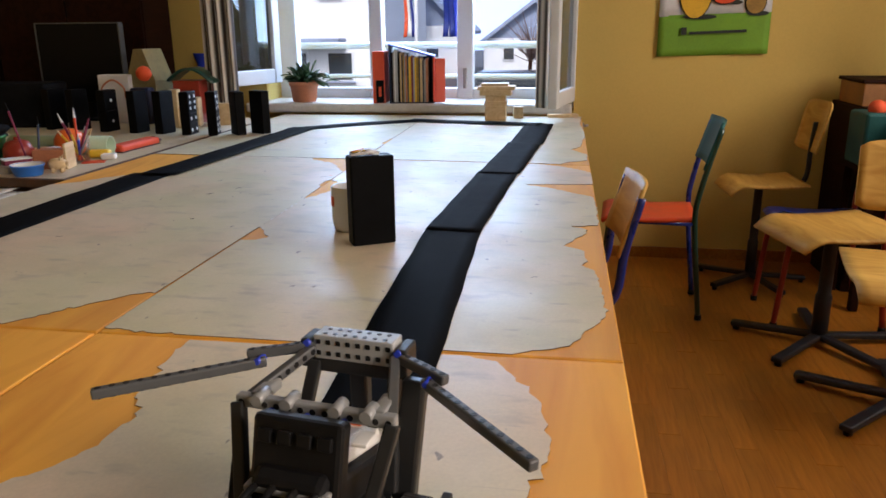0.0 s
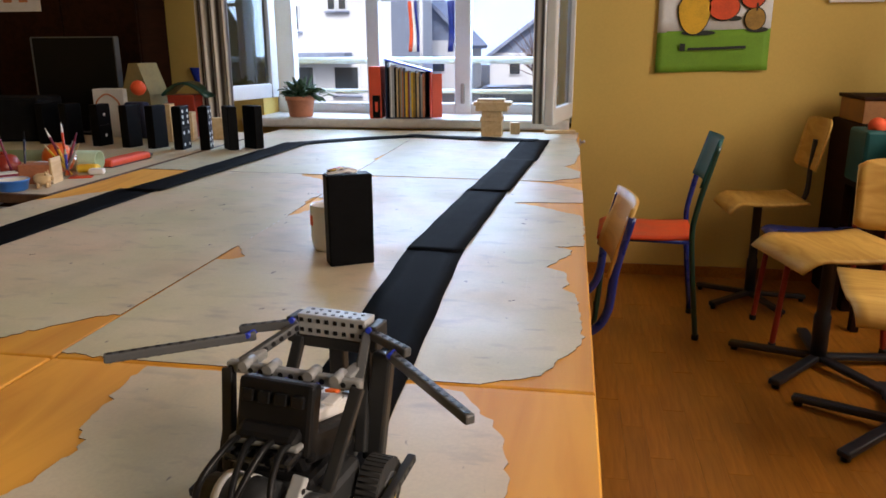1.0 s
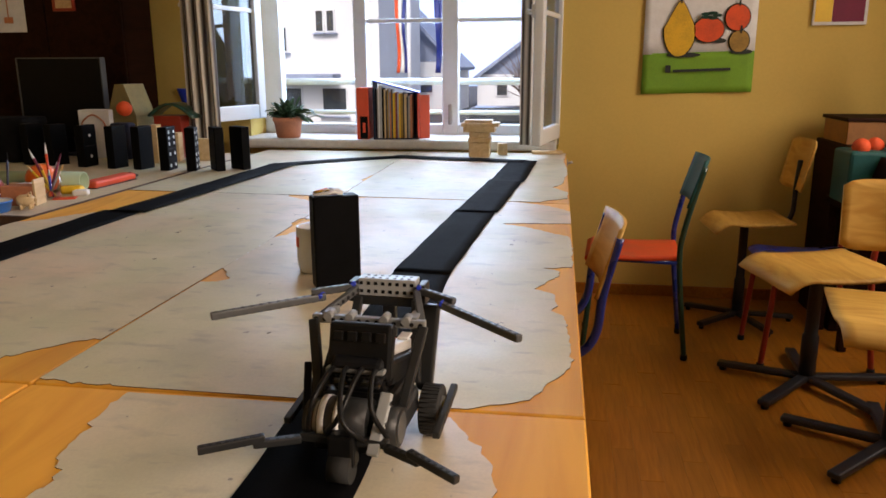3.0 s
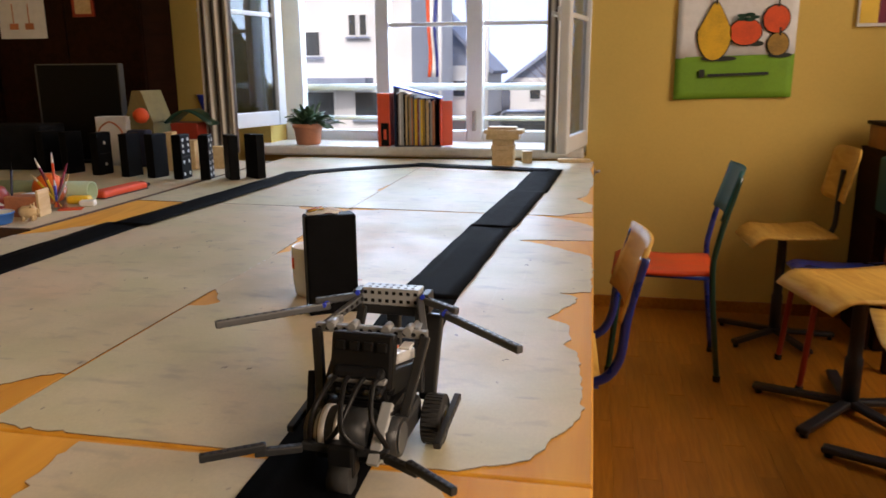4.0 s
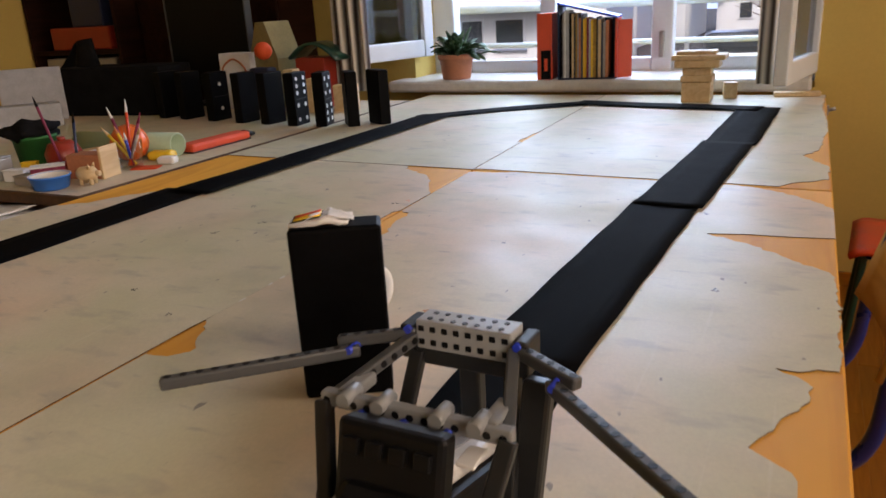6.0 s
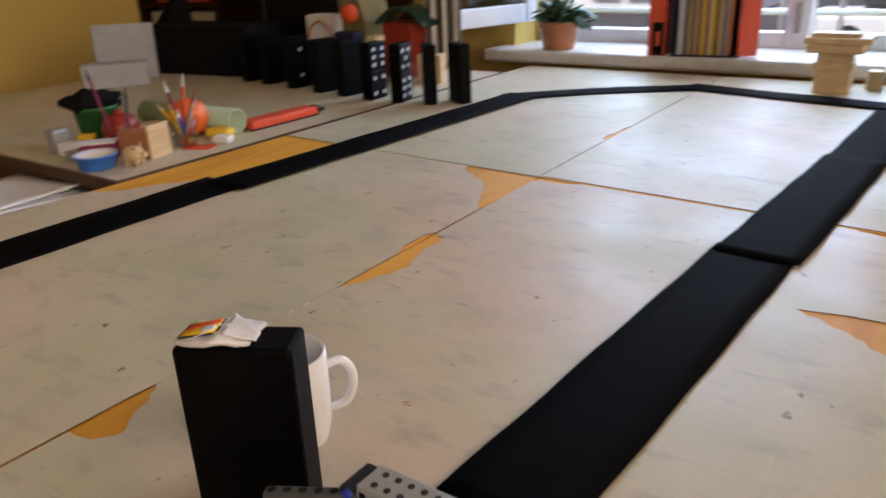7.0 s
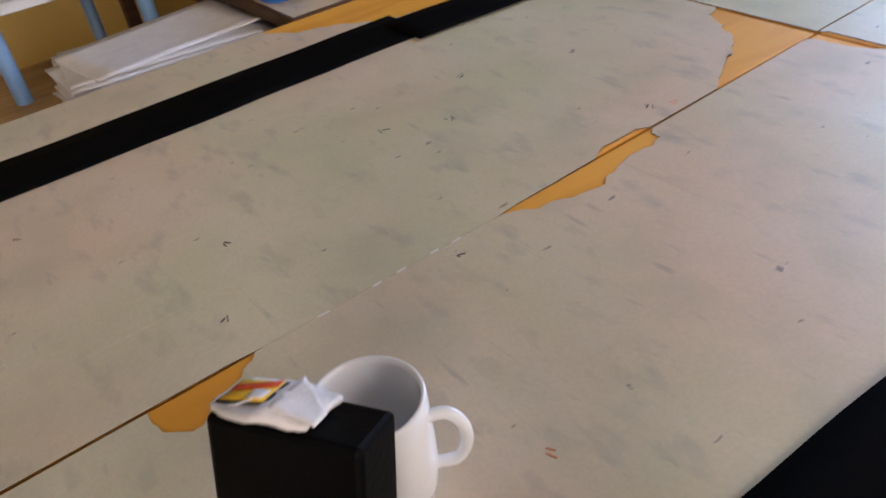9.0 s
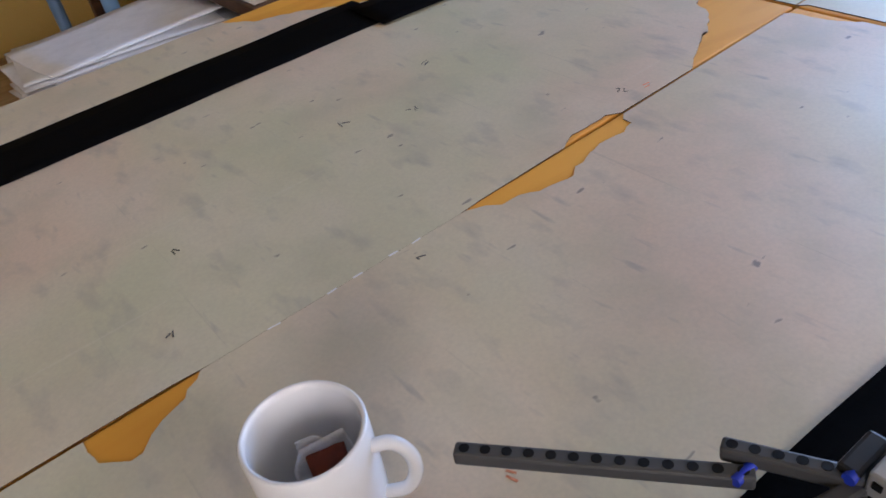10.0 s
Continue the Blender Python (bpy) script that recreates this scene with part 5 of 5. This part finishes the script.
    for nm, mat, w, hh, z, x, lab in (("red_crate", REDTUBE, 0.42, 0.11, 1.012, 0.03, "red plastic crate on the shelf"), ("grey_drawer_box", GREYMETAL, 0.5, 0.16, 0.812, 0, "grey cardboard drawer box on the shelf"), ("dark_box", BOXBLUE, 0.22, 0.17, 1.122, 0.10, "dark blue box on the red crate"), ("black_case", CLOTHDARK, 0.5, 0.2, 0.472, 0, "black case on the shelf")):
        solid(nm, box(w, 0.28, hh, (0, 0, hh / 2), 0.008), mat, pose(-2.66 + x, 1.28, z), lab, "box")
    solid("whiteboard", box(0.02, 0.24, 0.22, (0, 0, 0.11), 0.004), GREYPAPER, pose(-2.20, 0.50, TOP, 0, -14, -40), "pale grey panel leaning at the table's end", "panel")
    solid("grey_carton", box(0.10, 0.24, 0.09, (0, 0, 0.045), 0.006), GREYPAPER, pose(-2.06, 0.36, TOP, 0, 0, -35), "pale grey flat carton on the side table", "carton")
    e = thing("black_bag", pose(-2.22, 0.72, TOP), "black cloth bag leaning in the corner", "bag")
    part("cloth", sheet(lambda u, v: Vector(((u - 0.5) * 0.5 * (1 - 0.75 * v), 0.03 * math.sin(6 * u) + 0.10 * v, 0.30 * v)), 14, 10, 0.03), CLOTHDARK, e)
    solid("black_crate", box(0.55, 0.22, 0.20, (0, 0, 0.10), 0.012), CLOTHDARK, pose(-1.98, 0.78, TOP, 0, 0, 8), "black crate behind the dominoes", "crate")


corner()


# ---- craft things on the side table ----
def craft_things():
    b = thing("plastic_lid_bowl", pose(-0.958, -0.405, TOP), "small blue plastic bowl with white inside", "bowl")
    part("bowl", lathe([(0, 0.004), (0.034, 0.004), (0.036, 0), (0.040, 0.002), (0.047, 0.030), (0.049, 0.030), (0.049, 0.034), (0.045, 0.034), (0.038, 0.010), (0, 0.008)], 28), BOWLBLUE, b)
    part("lining", lathe([(0, 0.011), (0.037, 0.012), (0.0445, 0.033), (0.0485, 0.0348), (0.049, 0.0352)], 28), WHITEPL, b, "white inner lining")
    p = thing("wooden_pig", pose(-0.90, -0.345, TOP, 0, 0, 20), "small pale wooden toy pig", "toy")
    part("body", lathe([(0, -0.026), (0.010, -0.025), (0.0175, -0.016), (0.019, 0), (0.0175, 0.016), (0.010, 0.025), (0, 0.026)], 18), PALEWOOD, p, m=pose(0, 0, 0.026, 0, 90, 0))
    for x in (-0.013, 0.013):
        for y in (-0.010, 0.010):
            part("leg", rod((x, y, 0), (x, y, 0.018), 0.005, n=8), PALEWOOD, p)
    part("snout", rod((0.022, 0, 0.027), (0.034, 0, 0.026), 0.008, 0.007, 10), PALEWOOD, p)
    for y in (-0.010, 0.010):
        part("ear", rod((0.012, y, 0.040), (0.014, y * 1.4, 0.052), 0.005, 0.001, 8), PALEWOOD, p)
    w = thing("wooden_pen_box", pose(-0.965, -0.275, TOP, 0, 0, 12), "brown wooden pencil box with open front", "box")
    part("block", box(0.10, 0.060, 0.062, (0, 0, 0.031), 0.003), TERRACOTTA, w)
    part("end_board", box(0.008, 0.070, 0.082, (0.054, 0, 0.041), 0.002), PALEWOOD, w)
    cup = thing("brush_cup", pose(-0.945, -0.165, TOP), "clear plastic cup holding brushes and crayons", "cup")
    part("cup", lathe([(0, 0.003), (0.028, 0.003), (0.03, 0), (0.036, 0.075), (0.0345, 0.075), (0.027, 0.006), (0, 0.006)], 20), GLASS, cup)
    rnd = random.Random(3)
    for k, (m1, m2, L) in enumerate(((REDPAINT, PAPER, 0.21), (MAROON, PAPER, 0.20), (YELLOWPL, PALEWOOD, 0.15), (YELLOWPL, TERRACOTTA, 0.14), (PINBLUE, WHITEP, 0.12), (GREYMETAL, PALEWOOD, 0.15), (MAROON, MAROON, 0.17), (ORANGEPL, WHITEP, 0.14))):
        L *= 0.86
        a, tl = k * 0.8 + 2.2, 0.35 + 0.12 * (k % 3)
        d = Vector((math.cos(a) * math.sin(tl), math.sin(a) * math.sin(tl), math.cos(tl)))
        st = Vector((-d.x * 0.02, -d.y * 0.02, 0.008))
        q = thing("paint_brush" if k < 2 else "pencil", pose(-0.945, -0.165, TOP), "thin wooden paint brush with pale bristles" if k < 2 else "coloured wooden pencil standing in the cup", "brush" if k < 2 else "pencil", "pencils in the cup")
        part("shaft", rod(st, st + d * L * 0.8, 0.0042, n=8), m1, q)
        part("tip", rod(st + d * L * 0.8, st + d * L, 0.0042, 0.0012, 8), m2, q)
    for k, (x, y, tilt, m1) in enumerate(((-1.03, -0.30, 8, MAROON), (-1.01, -0.285, -4, BOXBLUE))):
        q = thing("tall_brush", pose(x, y, TOP, tilt, -tilt, 0), "dark purple paint brush standing upright", "brush", "pencils in the cup")
        part("shaft", rod((0, 0, 0), (0, 0, 0.19 - 0.05 * k), 0.0035, n=8), m1, q)
        part("tip", rod((0, 0, 0.19 - 0.05 * k), (0, 0, 0.215 - 0.05 * k), 0.004, 0.001, 8), CLOTHDARK, q)
    ball = thing("orange_ball", pose(-1.03, -0.085, TOP + 0.052), "bright orange-red rubber ball with black seams", "ball")
    bb = bmesh.new()
    bmesh.ops.create_uvsphere(bb, u_segments=28, v_segments=16, radius=0.052)
    part("ball", finish(bb, True), ORANGEPL, ball)
    for rx, rz in ((0, 0), (90, 30), (90, -40)):
        part("seam", tube([(0.0522 * math.cos(a * math.pi / 8), 0.0522 * math.sin(a * math.pi / 8), 0) for a in range(17)], 0.0008, 5, rounds=2), TERRACOTTA, ball, m=pose(0, 0, 0, rx + 12, 20, rz))
    t = thing("card_tube", pose(-1.30, -0.03, TOP + 0.034, 0, 0, 4), "pale green rolled cardboard tube", "tube")
    tb = bmesh.new()
    n = 24
    rings = [[tb.verts.new((x, r * math.cos(2 * math.pi * k / n), r * math.sin(2 * math.pi * k / n))) for k in range(n)] for x, r in ((0, 0.034), (0.37, 0.034), (0.37, 0.029), (0, 0.029))]
    for i in range(4):
        for k in range(n):
            tb.faces.new((rings[i][k], rings[i][(k + 1) % n], rings[(i + 1) % 4][(k + 1) % n], rings[(i + 1) % 4][k])).smooth = True
    part("tube", tb, SALMON, t)
    r = thing("red_pencil_case", pose(-0.935, 0.165, TOP, 0, 0, 88), "long flat red pencil case with black tip", "pencil case")
    part("case", box(0.25, 0.060, 0.028, (-0.01, 0, 0.014), 0.009), BOXRED, r)
    part("trim", box(0.25, 0.062, 0.004, (-0.01, 0, 0.003), 0.001), DARKGREY, r)
    part("tip", rod((0.115, 0, 0.013), (0.165, 0, 0.010), 0.016, 0.005, 12), BLACKPL, r)
    y = thing("yellow_sponge", pose(-0.945, -0.055, TOP, 0, 0, 15), "yellow modelling clay lump", "clay")
    part("lump", box(0.075, 0.045, 0.026, (0, 0, 0.013), 0.011, segments=3), YELLOWPL, y)
    solid("white_eraser", box(0.05, 0.035, 0.02, (0, 0, 0.01), 0.006), WHITEPL, pose(-0.885, -0.095, TOP, 0, 0, 20), "white rounded eraser on the table", "eraser")
    solid("red_card", box(0.07, 0.045, 0.003, (0, 0, 0.0015)), REDPAINT, pose(-0.90, -0.16, TOP, 0, 0, 25), "small flat red card", "card")
    g = thing("green_bucket", pose(-1.235, -0.225, TOP), "dark green plastic pot with black cloth on top", "pot")
    part("pot", lathe([(0, 0), (0.045, 0), (0.056, 0.085), (0.059, 0.085), (0.059, 0.093), (0.05, 0.093), (0, 0.08)], 22), GREENPL, g)
    cl = bmesh.new()
    bmesh.ops.create_icosphere(cl, subdivisions=3, radius=0.068)
    for v in cl.verts:
        v.co *= 1 + 0.5 * noise.noise(v.co * 28)
        v.co.z = v.co.z * 0.45 + 0.105
    part("cloth", finish(cl, True), CLOTHDARK, g, "crumpled black cloth")
    rp = thing("red_jar", pose(-1.12, -0.23, TOP), "rounded red lidded jar", "jar")
    part("jar", lathe([(0, 0), (0.03, 0), (0.046, 0.02), (0.048, 0.05), (0.036, 0.075), (0.02, 0.082), (0, 0.083)], 22), REDTUBE, rp)
    part("knob", rod((0, 0, 0.081), (0, 0, 0.092), 0.01, n=10), REDTUBE, rp)
    for k, (x, yy, mat, w1) in enumerate(((-1.06, -0.385, GREYMETAL, 0.07), (-1.14, -0.36, PAPER, 0.06), (-1.17, -0.30, YELLOWPL, 0.04), (-1.04, -0.345, MAROON, 0.08), (-1.09, -0.17, PALEWOOD, 0.06), (-1.02, -0.20, TERRACOTTA, 0.05), (-1.20, -0.36, GREYMETAL, 0.05))):
        o = thing("small_box", pose(x, yy, TOP, 0, 0, 17 * k), "small craft box among the pencils", "box", "small craft boxes")
        part("box", box(w1, w1 * 0.6, 0.02 + 0.006 * k, (0, 0, 0.01 + 0.003 * k), 0.003), mat, o)
        part("lid", box(w1 * 1.02, w1 * 0.62, 0.004, (0, 0, 0.0225 + 0.006 * k), 0.001), PAPER if k % 2 else mat, o)


craft_things()


# ---- papers and the white desk beside the tables ----
def papers():
    cab = thing("low_cabinet", pose(-1.30, -1.02, 0), "ochre wooden low cabinet beside the tables", "cabinet")
    part("body", box(0.90, 1.0, 0.53, (0, 0, 0.265), 0.004), EDGE, cab)
    part("top", box(0.93, 1.03, 0.022, (0, 0, 0.541), 0.004), EDGE, cab)
    solid("white_carton", box(0.24, 0.40, 0.085, (0, 0, 0.0425), 0.004), PAPER, pose(-1.09, -0.66, 0.552, 0, 0, -4), "white cardboard box under the papers", "carton")
    rnd = random.Random(14)
    z = 0.637
    for k in range(30):
        th = rnd.choice((0.0008, 0.0012, 0.003))
        a = rnd.uniform(-13, 13)
        s = thing("paper_sheet", pose(-1.065 + rnd.uniform(-0.035, 0.03), -0.635 + rnd.uniform(-0.04, 0.03), z, 0, 0, a), "loose white paper sheet in an uneven pile" if th < 0.005 else "white magazine in an uneven pile", "paper", "pile of papers")
        part("sheet", sheet(lambda u, v, k=k: Vector(((u - 0.5) * 0.27, (v - 0.5) * 0.38, 0.0012 * math.sin(3 * u + 4 * v + k) + (0.002 * (k - 24) * (u ** 3) if k > 24 else 0))), 8, 8, th), PAPER, s)
        if k == 3:
            for j, m in enumerate((PINBLUE, YELLOWPL, CLOTHDARK, REDPAINT)):
                part("print", box(0.001, 0.012, 0.006, (0.1262, 0.10 + 0.018 * j, 0.003)), m, s)
        z += th + 0.0012
    d = thing("white_desk", pose(-1.85, -0.72, 0), "white desk with pale blue metal legs", "desk")
    part("top", box(0.86, 0.46, 0.028, (0, 0, 0.786), 0.004), WHITEP, d)
    for x in (-0.38, 0.36):
        for y in (-0.18, 0.18):
            part("leg", rod((x, y, 0), (x, y, 0.772), 0.02), PALEBLUE, d)
    solid("dark_jumper", finish(crumple(0.16, 0.35, 4)), CLOTHDARK, pose(-1.86, -0.70, 0.80), "crumpled black cloth on the white desk", "cloth")
    solid("drawing_sheet", box(0.30, 0.42, 0.002, (0, 0, 0.001)), PAPER, pose(-1.58, -0.70, 0.80, 0, 0, 12), "white drawing paper on the desk", "paper")
    solid("wooden_ruler", box(0.035, 0.32, 0.004, (0, 0, 0.002)), PALEWOOD, pose(-1.49, -0.72, 0.802, 0, 0, -6), "pale wooden ruler on the desk", "ruler")
    c = thing("brown_jar", pose(-1.66, -0.52, 0.80), "round brown clay jar on the desk", "jar")
    part("jar", lathe([(0, 0), (0.04, 0), (0.058, 0.03), (0.058, 0.06), (0.045, 0.085), (0.04, 0.085), (0, 0.08)], 22), TERRACOTTA, c)
    part("rim", lathe([(0.038, 0.083), (0.046, 0.085), (0.046, 0.092), (0.038, 0.092)], 22), TERRACOTTA, c)


def crumple(r, flat, seed):
    b = bmesh.new()
    bmesh.ops.create_icosphere(b, subdivisions=3, radius=r)
    off = Vector((seed, seed * 2, 0))
    for v in b.verts:
        v.co *= 1 + 0.45 * noise.noise(v.co * 9 + off)
        v.co.z = max(0.0, v.co.z * flat + r * flat * 0.5)
    for f in b.faces:
        f.smooth = True
    return b


papers()


# ---- cabinet in the right-hand corner ----
def right_corner():
    c = thing("brown_cabinet", pose(2.28, 1.29, 0), "dark brown wooden cabinet against the wall", "cabinet")
    part("body", box(0.66, 0.44, 0.84, (0, 0, 0.42), 0.005), DARKWOOD, c)
    for x in (-0.165, 0.165):
        d = part("door", box(0.318, 0.018, 0.74, (x, -0.229, 0.43), 0.004), DARKWOOD, c)
        part("knob", rod((x * 0.3, -0.238, 0.5), (x * 0.3, -0.255, 0.5), 0.012), BLACKMETAL, d)
    w = thing("wooden_crate", pose(2.16, 1.30, 0.84), "brown wooden box on the cabinet", "box")
    part("body", box(0.40, 0.30, 0.10, (0, 0, 0.05), 0.004), BROWNBOX, w)
    part("lid", box(0.42, 0.32, 0.016, (0, 0, 0.1085), 0.004), DARKWOOD, w)
    solid("black_bundle", crumple(0.12, 0.7, 9), CLOTHDARK, pose(2.20, 1.02, 0.62), "bundle of black cloth on the low stool", "cloth")
    f = thing("fabric_box", pose(2.005, 0.94, 0.62), "teal fabric box holding red balls", "box")
    part("box", box(0.26, 0.20, 0.22, (0, 0, 0.11), 0.012), TEALPAINT, f)
    for x, y in ((-0.07, -0.03), (0.0, 0.02), (0.07, -0.03)):
        b = bmesh.new()
        bmesh.ops.create_uvsphere(b, u_segments=16, v_segments=10, radius=0.035)
        part("ball", finish(b, True), TOMATO, f, m=Matrix.Translation((x, y, 0.235)))
    st = thing("low_stool", pose(2.10, 0.96, 0), "dark low stool in the corner", "stool")
    part("seat", box(0.42, 0.34, 0.03, (0, 0, 0.605), 0.006), DARKWOOD, st)
    for x in (-0.18, 0.18):
        for y in (-0.14, 0.14):
            part("leg", box(0.035, 0.035, 0.59, (x, y, 0.295), 0.004), DARKWOOD, st)
    v = thing("twig_vase", pose(2.24, 1.22, 0.957), "vase of bare twigs with a red ornament", "vase")
    part("vase", lathe([(0, 0), (0.035, 0), (0.05, 0.05), (0.03, 0.11), (0.035, 0.13), (0.03, 0.13), (0, 0.1)], 20), WHITEPL, v)
    rnd = random.Random(2)
    for k in range(7):
        a = rnd.uniform(1.8, 4.6)
        l = rnd.uniform(0.25, 0.55)
        part("twig", tube([(0, 0, 0.1), (0.04 * math.cos(a), 0.04 * math.sin(a), 0.1 + l * 0.5), (0.14 * math.cos(a), 0.14 * math.sin(a), 0.1 + l)], 0.003, 6), DARKWOOD, v)
    part("ornament", lathe([(0, -0.05), (0.03, -0.04), (0.04, 0), (0.03, 0.04), (0, 0.05)], 16), TOMATO, v, m=pose(-0.03, -0.08, 0.17))


right_corner()


# ---- pen and paint marks on the tables ----
def marks():
    rnd = random.Random(21)
    for x, y, n, mat in ((-0.188, -0.868, 2, INK), (-0.274, -0.599, 3, BOXBLUE), (-0.227, -0.516, 3, BOXBLUE), (-0.046, -0.332, 4, INK), (-0.066, -0.927, 2, MIDGREY), (0.267, -0.803, 2, TERRACOTTA), (-0.030, -0.300, 2, ORANGEPL),
                         (0.02, -0.70, 2, MIDGREY), (-0.33, -0.42, 3, BOXBLUE), (-0.40, -1.05, 2, INK),
                         (0.28, -1.93, 5, MIDGREY), (0.31, -1.92, 5, MIDGREY), (0.34, -1.91, 4, MIDGREY), (0.62, -1.93, 2, INK), (0.25, -1.30, 2, MIDGREY), (0.62, -1.20, 2, MIDGREY), (0.60, -0.62, 2, MIDGREY), (-0.25, 0.35, 2, MIDGREY)):
        t = thing("pen_mark", pose(x, y, TOP + 0.0001, 0, 0, rnd.uniform(0, 180)), "small pen or paint mark on the laminate", "mark", "marks on the tables")
        for k in range(n):
            part("stroke", box(rnd.uniform(0.004, 0.011), rnd.uniform(0.0008, 0.002), 0.0003, (rnd.uniform(-0.006, 0.006), 0.0045 * (k - n / 2), 0.0001), rot=Euler((0, 0, rnd.uniform(-0.9, 0.9))).to_matrix().to_4x4()), mat, t)
    for k in range(5):
        y = -0.68 - 0.022 * k * (1 + 0.25 * k) + rnd.uniform(-0.014, 0.014)
        t = thing("paint_fleck", pose(rnd.uniform(-0.002, 0.002), y, TOP + 0.0001, 0, 0, 90 + rnd.uniform(-8, 8)), "pale chip of paint along the table joint", "mark", "flecks on the joint")
        part("chip", box(rnd.uniform(0.004, 0.014), rnd.uniform(0.0012, 0.0022), 0.0006, (0, 0, 0.0002), 0.0001), PAPER, t)


marks()


# ---- parquet staves where the floor is in view ----
def staves():
    me = mesh_object("stave", box(0.0697, 0.4995, 0.008, (0, 0, 0), 0.0004, segments=1), PARQUET)
    data = me.data
    bpy.data.objects.remove(me)
    rnd = random.Random(6)
    n = 0
    for i in range(27):
        x = 0.80 + 0.07 * i
        y = -1.55 - 0.5 * ((i * 0.37) % 1)
        while y < WALL_Y - 0.25:
            y += 0.5
            if y < -1.6 or n >= 300:
                continue
            o = new("stave", data)
            o.parent = FLOOR
            o.matrix_basis = pose(x, min(y, WALL_Y - 0.275), -0.0045 + rnd.uniform(-0.0004, 0.0004))
            n += 1


staves()


# ---- movement ----
def motions():
    # the robot drives along the black line, stalls at the domino, then rocks on the spot
    way = [(0, 0.4915, -1.893, -8.5), (0.5, 0.4884, -1.8255, -5.6), (1, 0.4859, -1.7597, -10.3), (1.5, 0.4975, -1.7052, -3.5), (2, 0.497, -1.657, -9), (3.5, 0.507, -1.479, -2), (4, 0.501, -1.416, -3),
           (4.5, 0.495, -1.357, -4.8), (5, 0.497, -1.307, -1.5), (5.5, 0.488, -1.240, -2), (6.5, 0.492, -1.130, -1), (7.5, 0.491, -1.022, 0), (8, 0.487, -0.963, -7), (8.3, 0.489, -0.985, -4), (8.5, 0.487, -0.975, 0),
           (8.8, 0.484, -0.935, 0), (9, 0.483, -0.902, -1), (9.1, 0.482, -0.826, 0), (9.2, 0.483, -0.884, -2), (9.4, 0.484, -0.884, -2), (9.5, 0.493, -0.821, -9.5), (9.6, 0.496, -0.812, -6.5), (9.7, 0.497, -0.804, -5.5),
           (9.8, 0.497, -0.796, -4.5), (9.9, 0.496, -0.784, -3), (10, 0.497, -0.775, -1.5)]
    walk(robot, [(t, pose(x, y, TOP, 0, 0, a)) for t, x, y, a in way])
    # the arm tips the domino onto the mug; it twists as it slides off the rim and lies down
    def leaning(x, y, yaw, tilt, roll=0.0, lift=0.0):
        low = DT / 2 * math.sin(radians(tilt)) + DW / 2 * abs(math.sin(radians(roll))) + lift
        return pose(x, y, TOP + low, 0, 0, yaw) @ pose(0, 0, 0, 0, roll) @ pose(0, 0, 0, -tilt)
    still = (*TRIGGER_AT, TRIGGER_YAW, 0)
    steps = [(0, still), (8.0, still), (8.5, (0.281, -1.014, 30, -2.2)), (8.65, (0.282, -1.013, 30, 3)), (8.8, (0.287, -1.016, 31, 10)), (9.0, (0.296, -1.020, 32, 18.5)), (9.1, (0.289, -1.015, 34, 27)),
             (9.2, (0.290, -1.013, 37.5, 50.5, 0.3, 0.002)), (9.3, (0.314, -1.016, 44.5, 51, 1.5, 0.003)), (9.4, (0.346, -1.036, 49, 61, 3)), (9.5, (0.360, -1.052, 47, 73)),
             (9.57, (0.374, -1.066, 46, 90)), (10, (0.374, -1.066, 46, 90))]
    walk(trigger, [(t, leaning(*how)) for t, how in steps])
    # the tea bag rides on the domino and drops into the mug
    on_top = pose(-0.012, -0.003, DH + 0.002)
    mx, my = MUG_AT
    inside = pose(mx + 0.001, my + 0.008, TOP + 0.045, 0, -96, -18)
    walk(teabag, [(t, leaning(*how) @ on_top) for t, how in steps[:8]] +
         [(9.3, pose(mx - 0.002, my + 0.004, TOP + 0.145, 10, -150, -38)), (9.4, pose(mx + 0.001, my + 0.006, TOP + 0.070, 5, -115, -24)), (9.5, inside), (10, inside)])


motions()
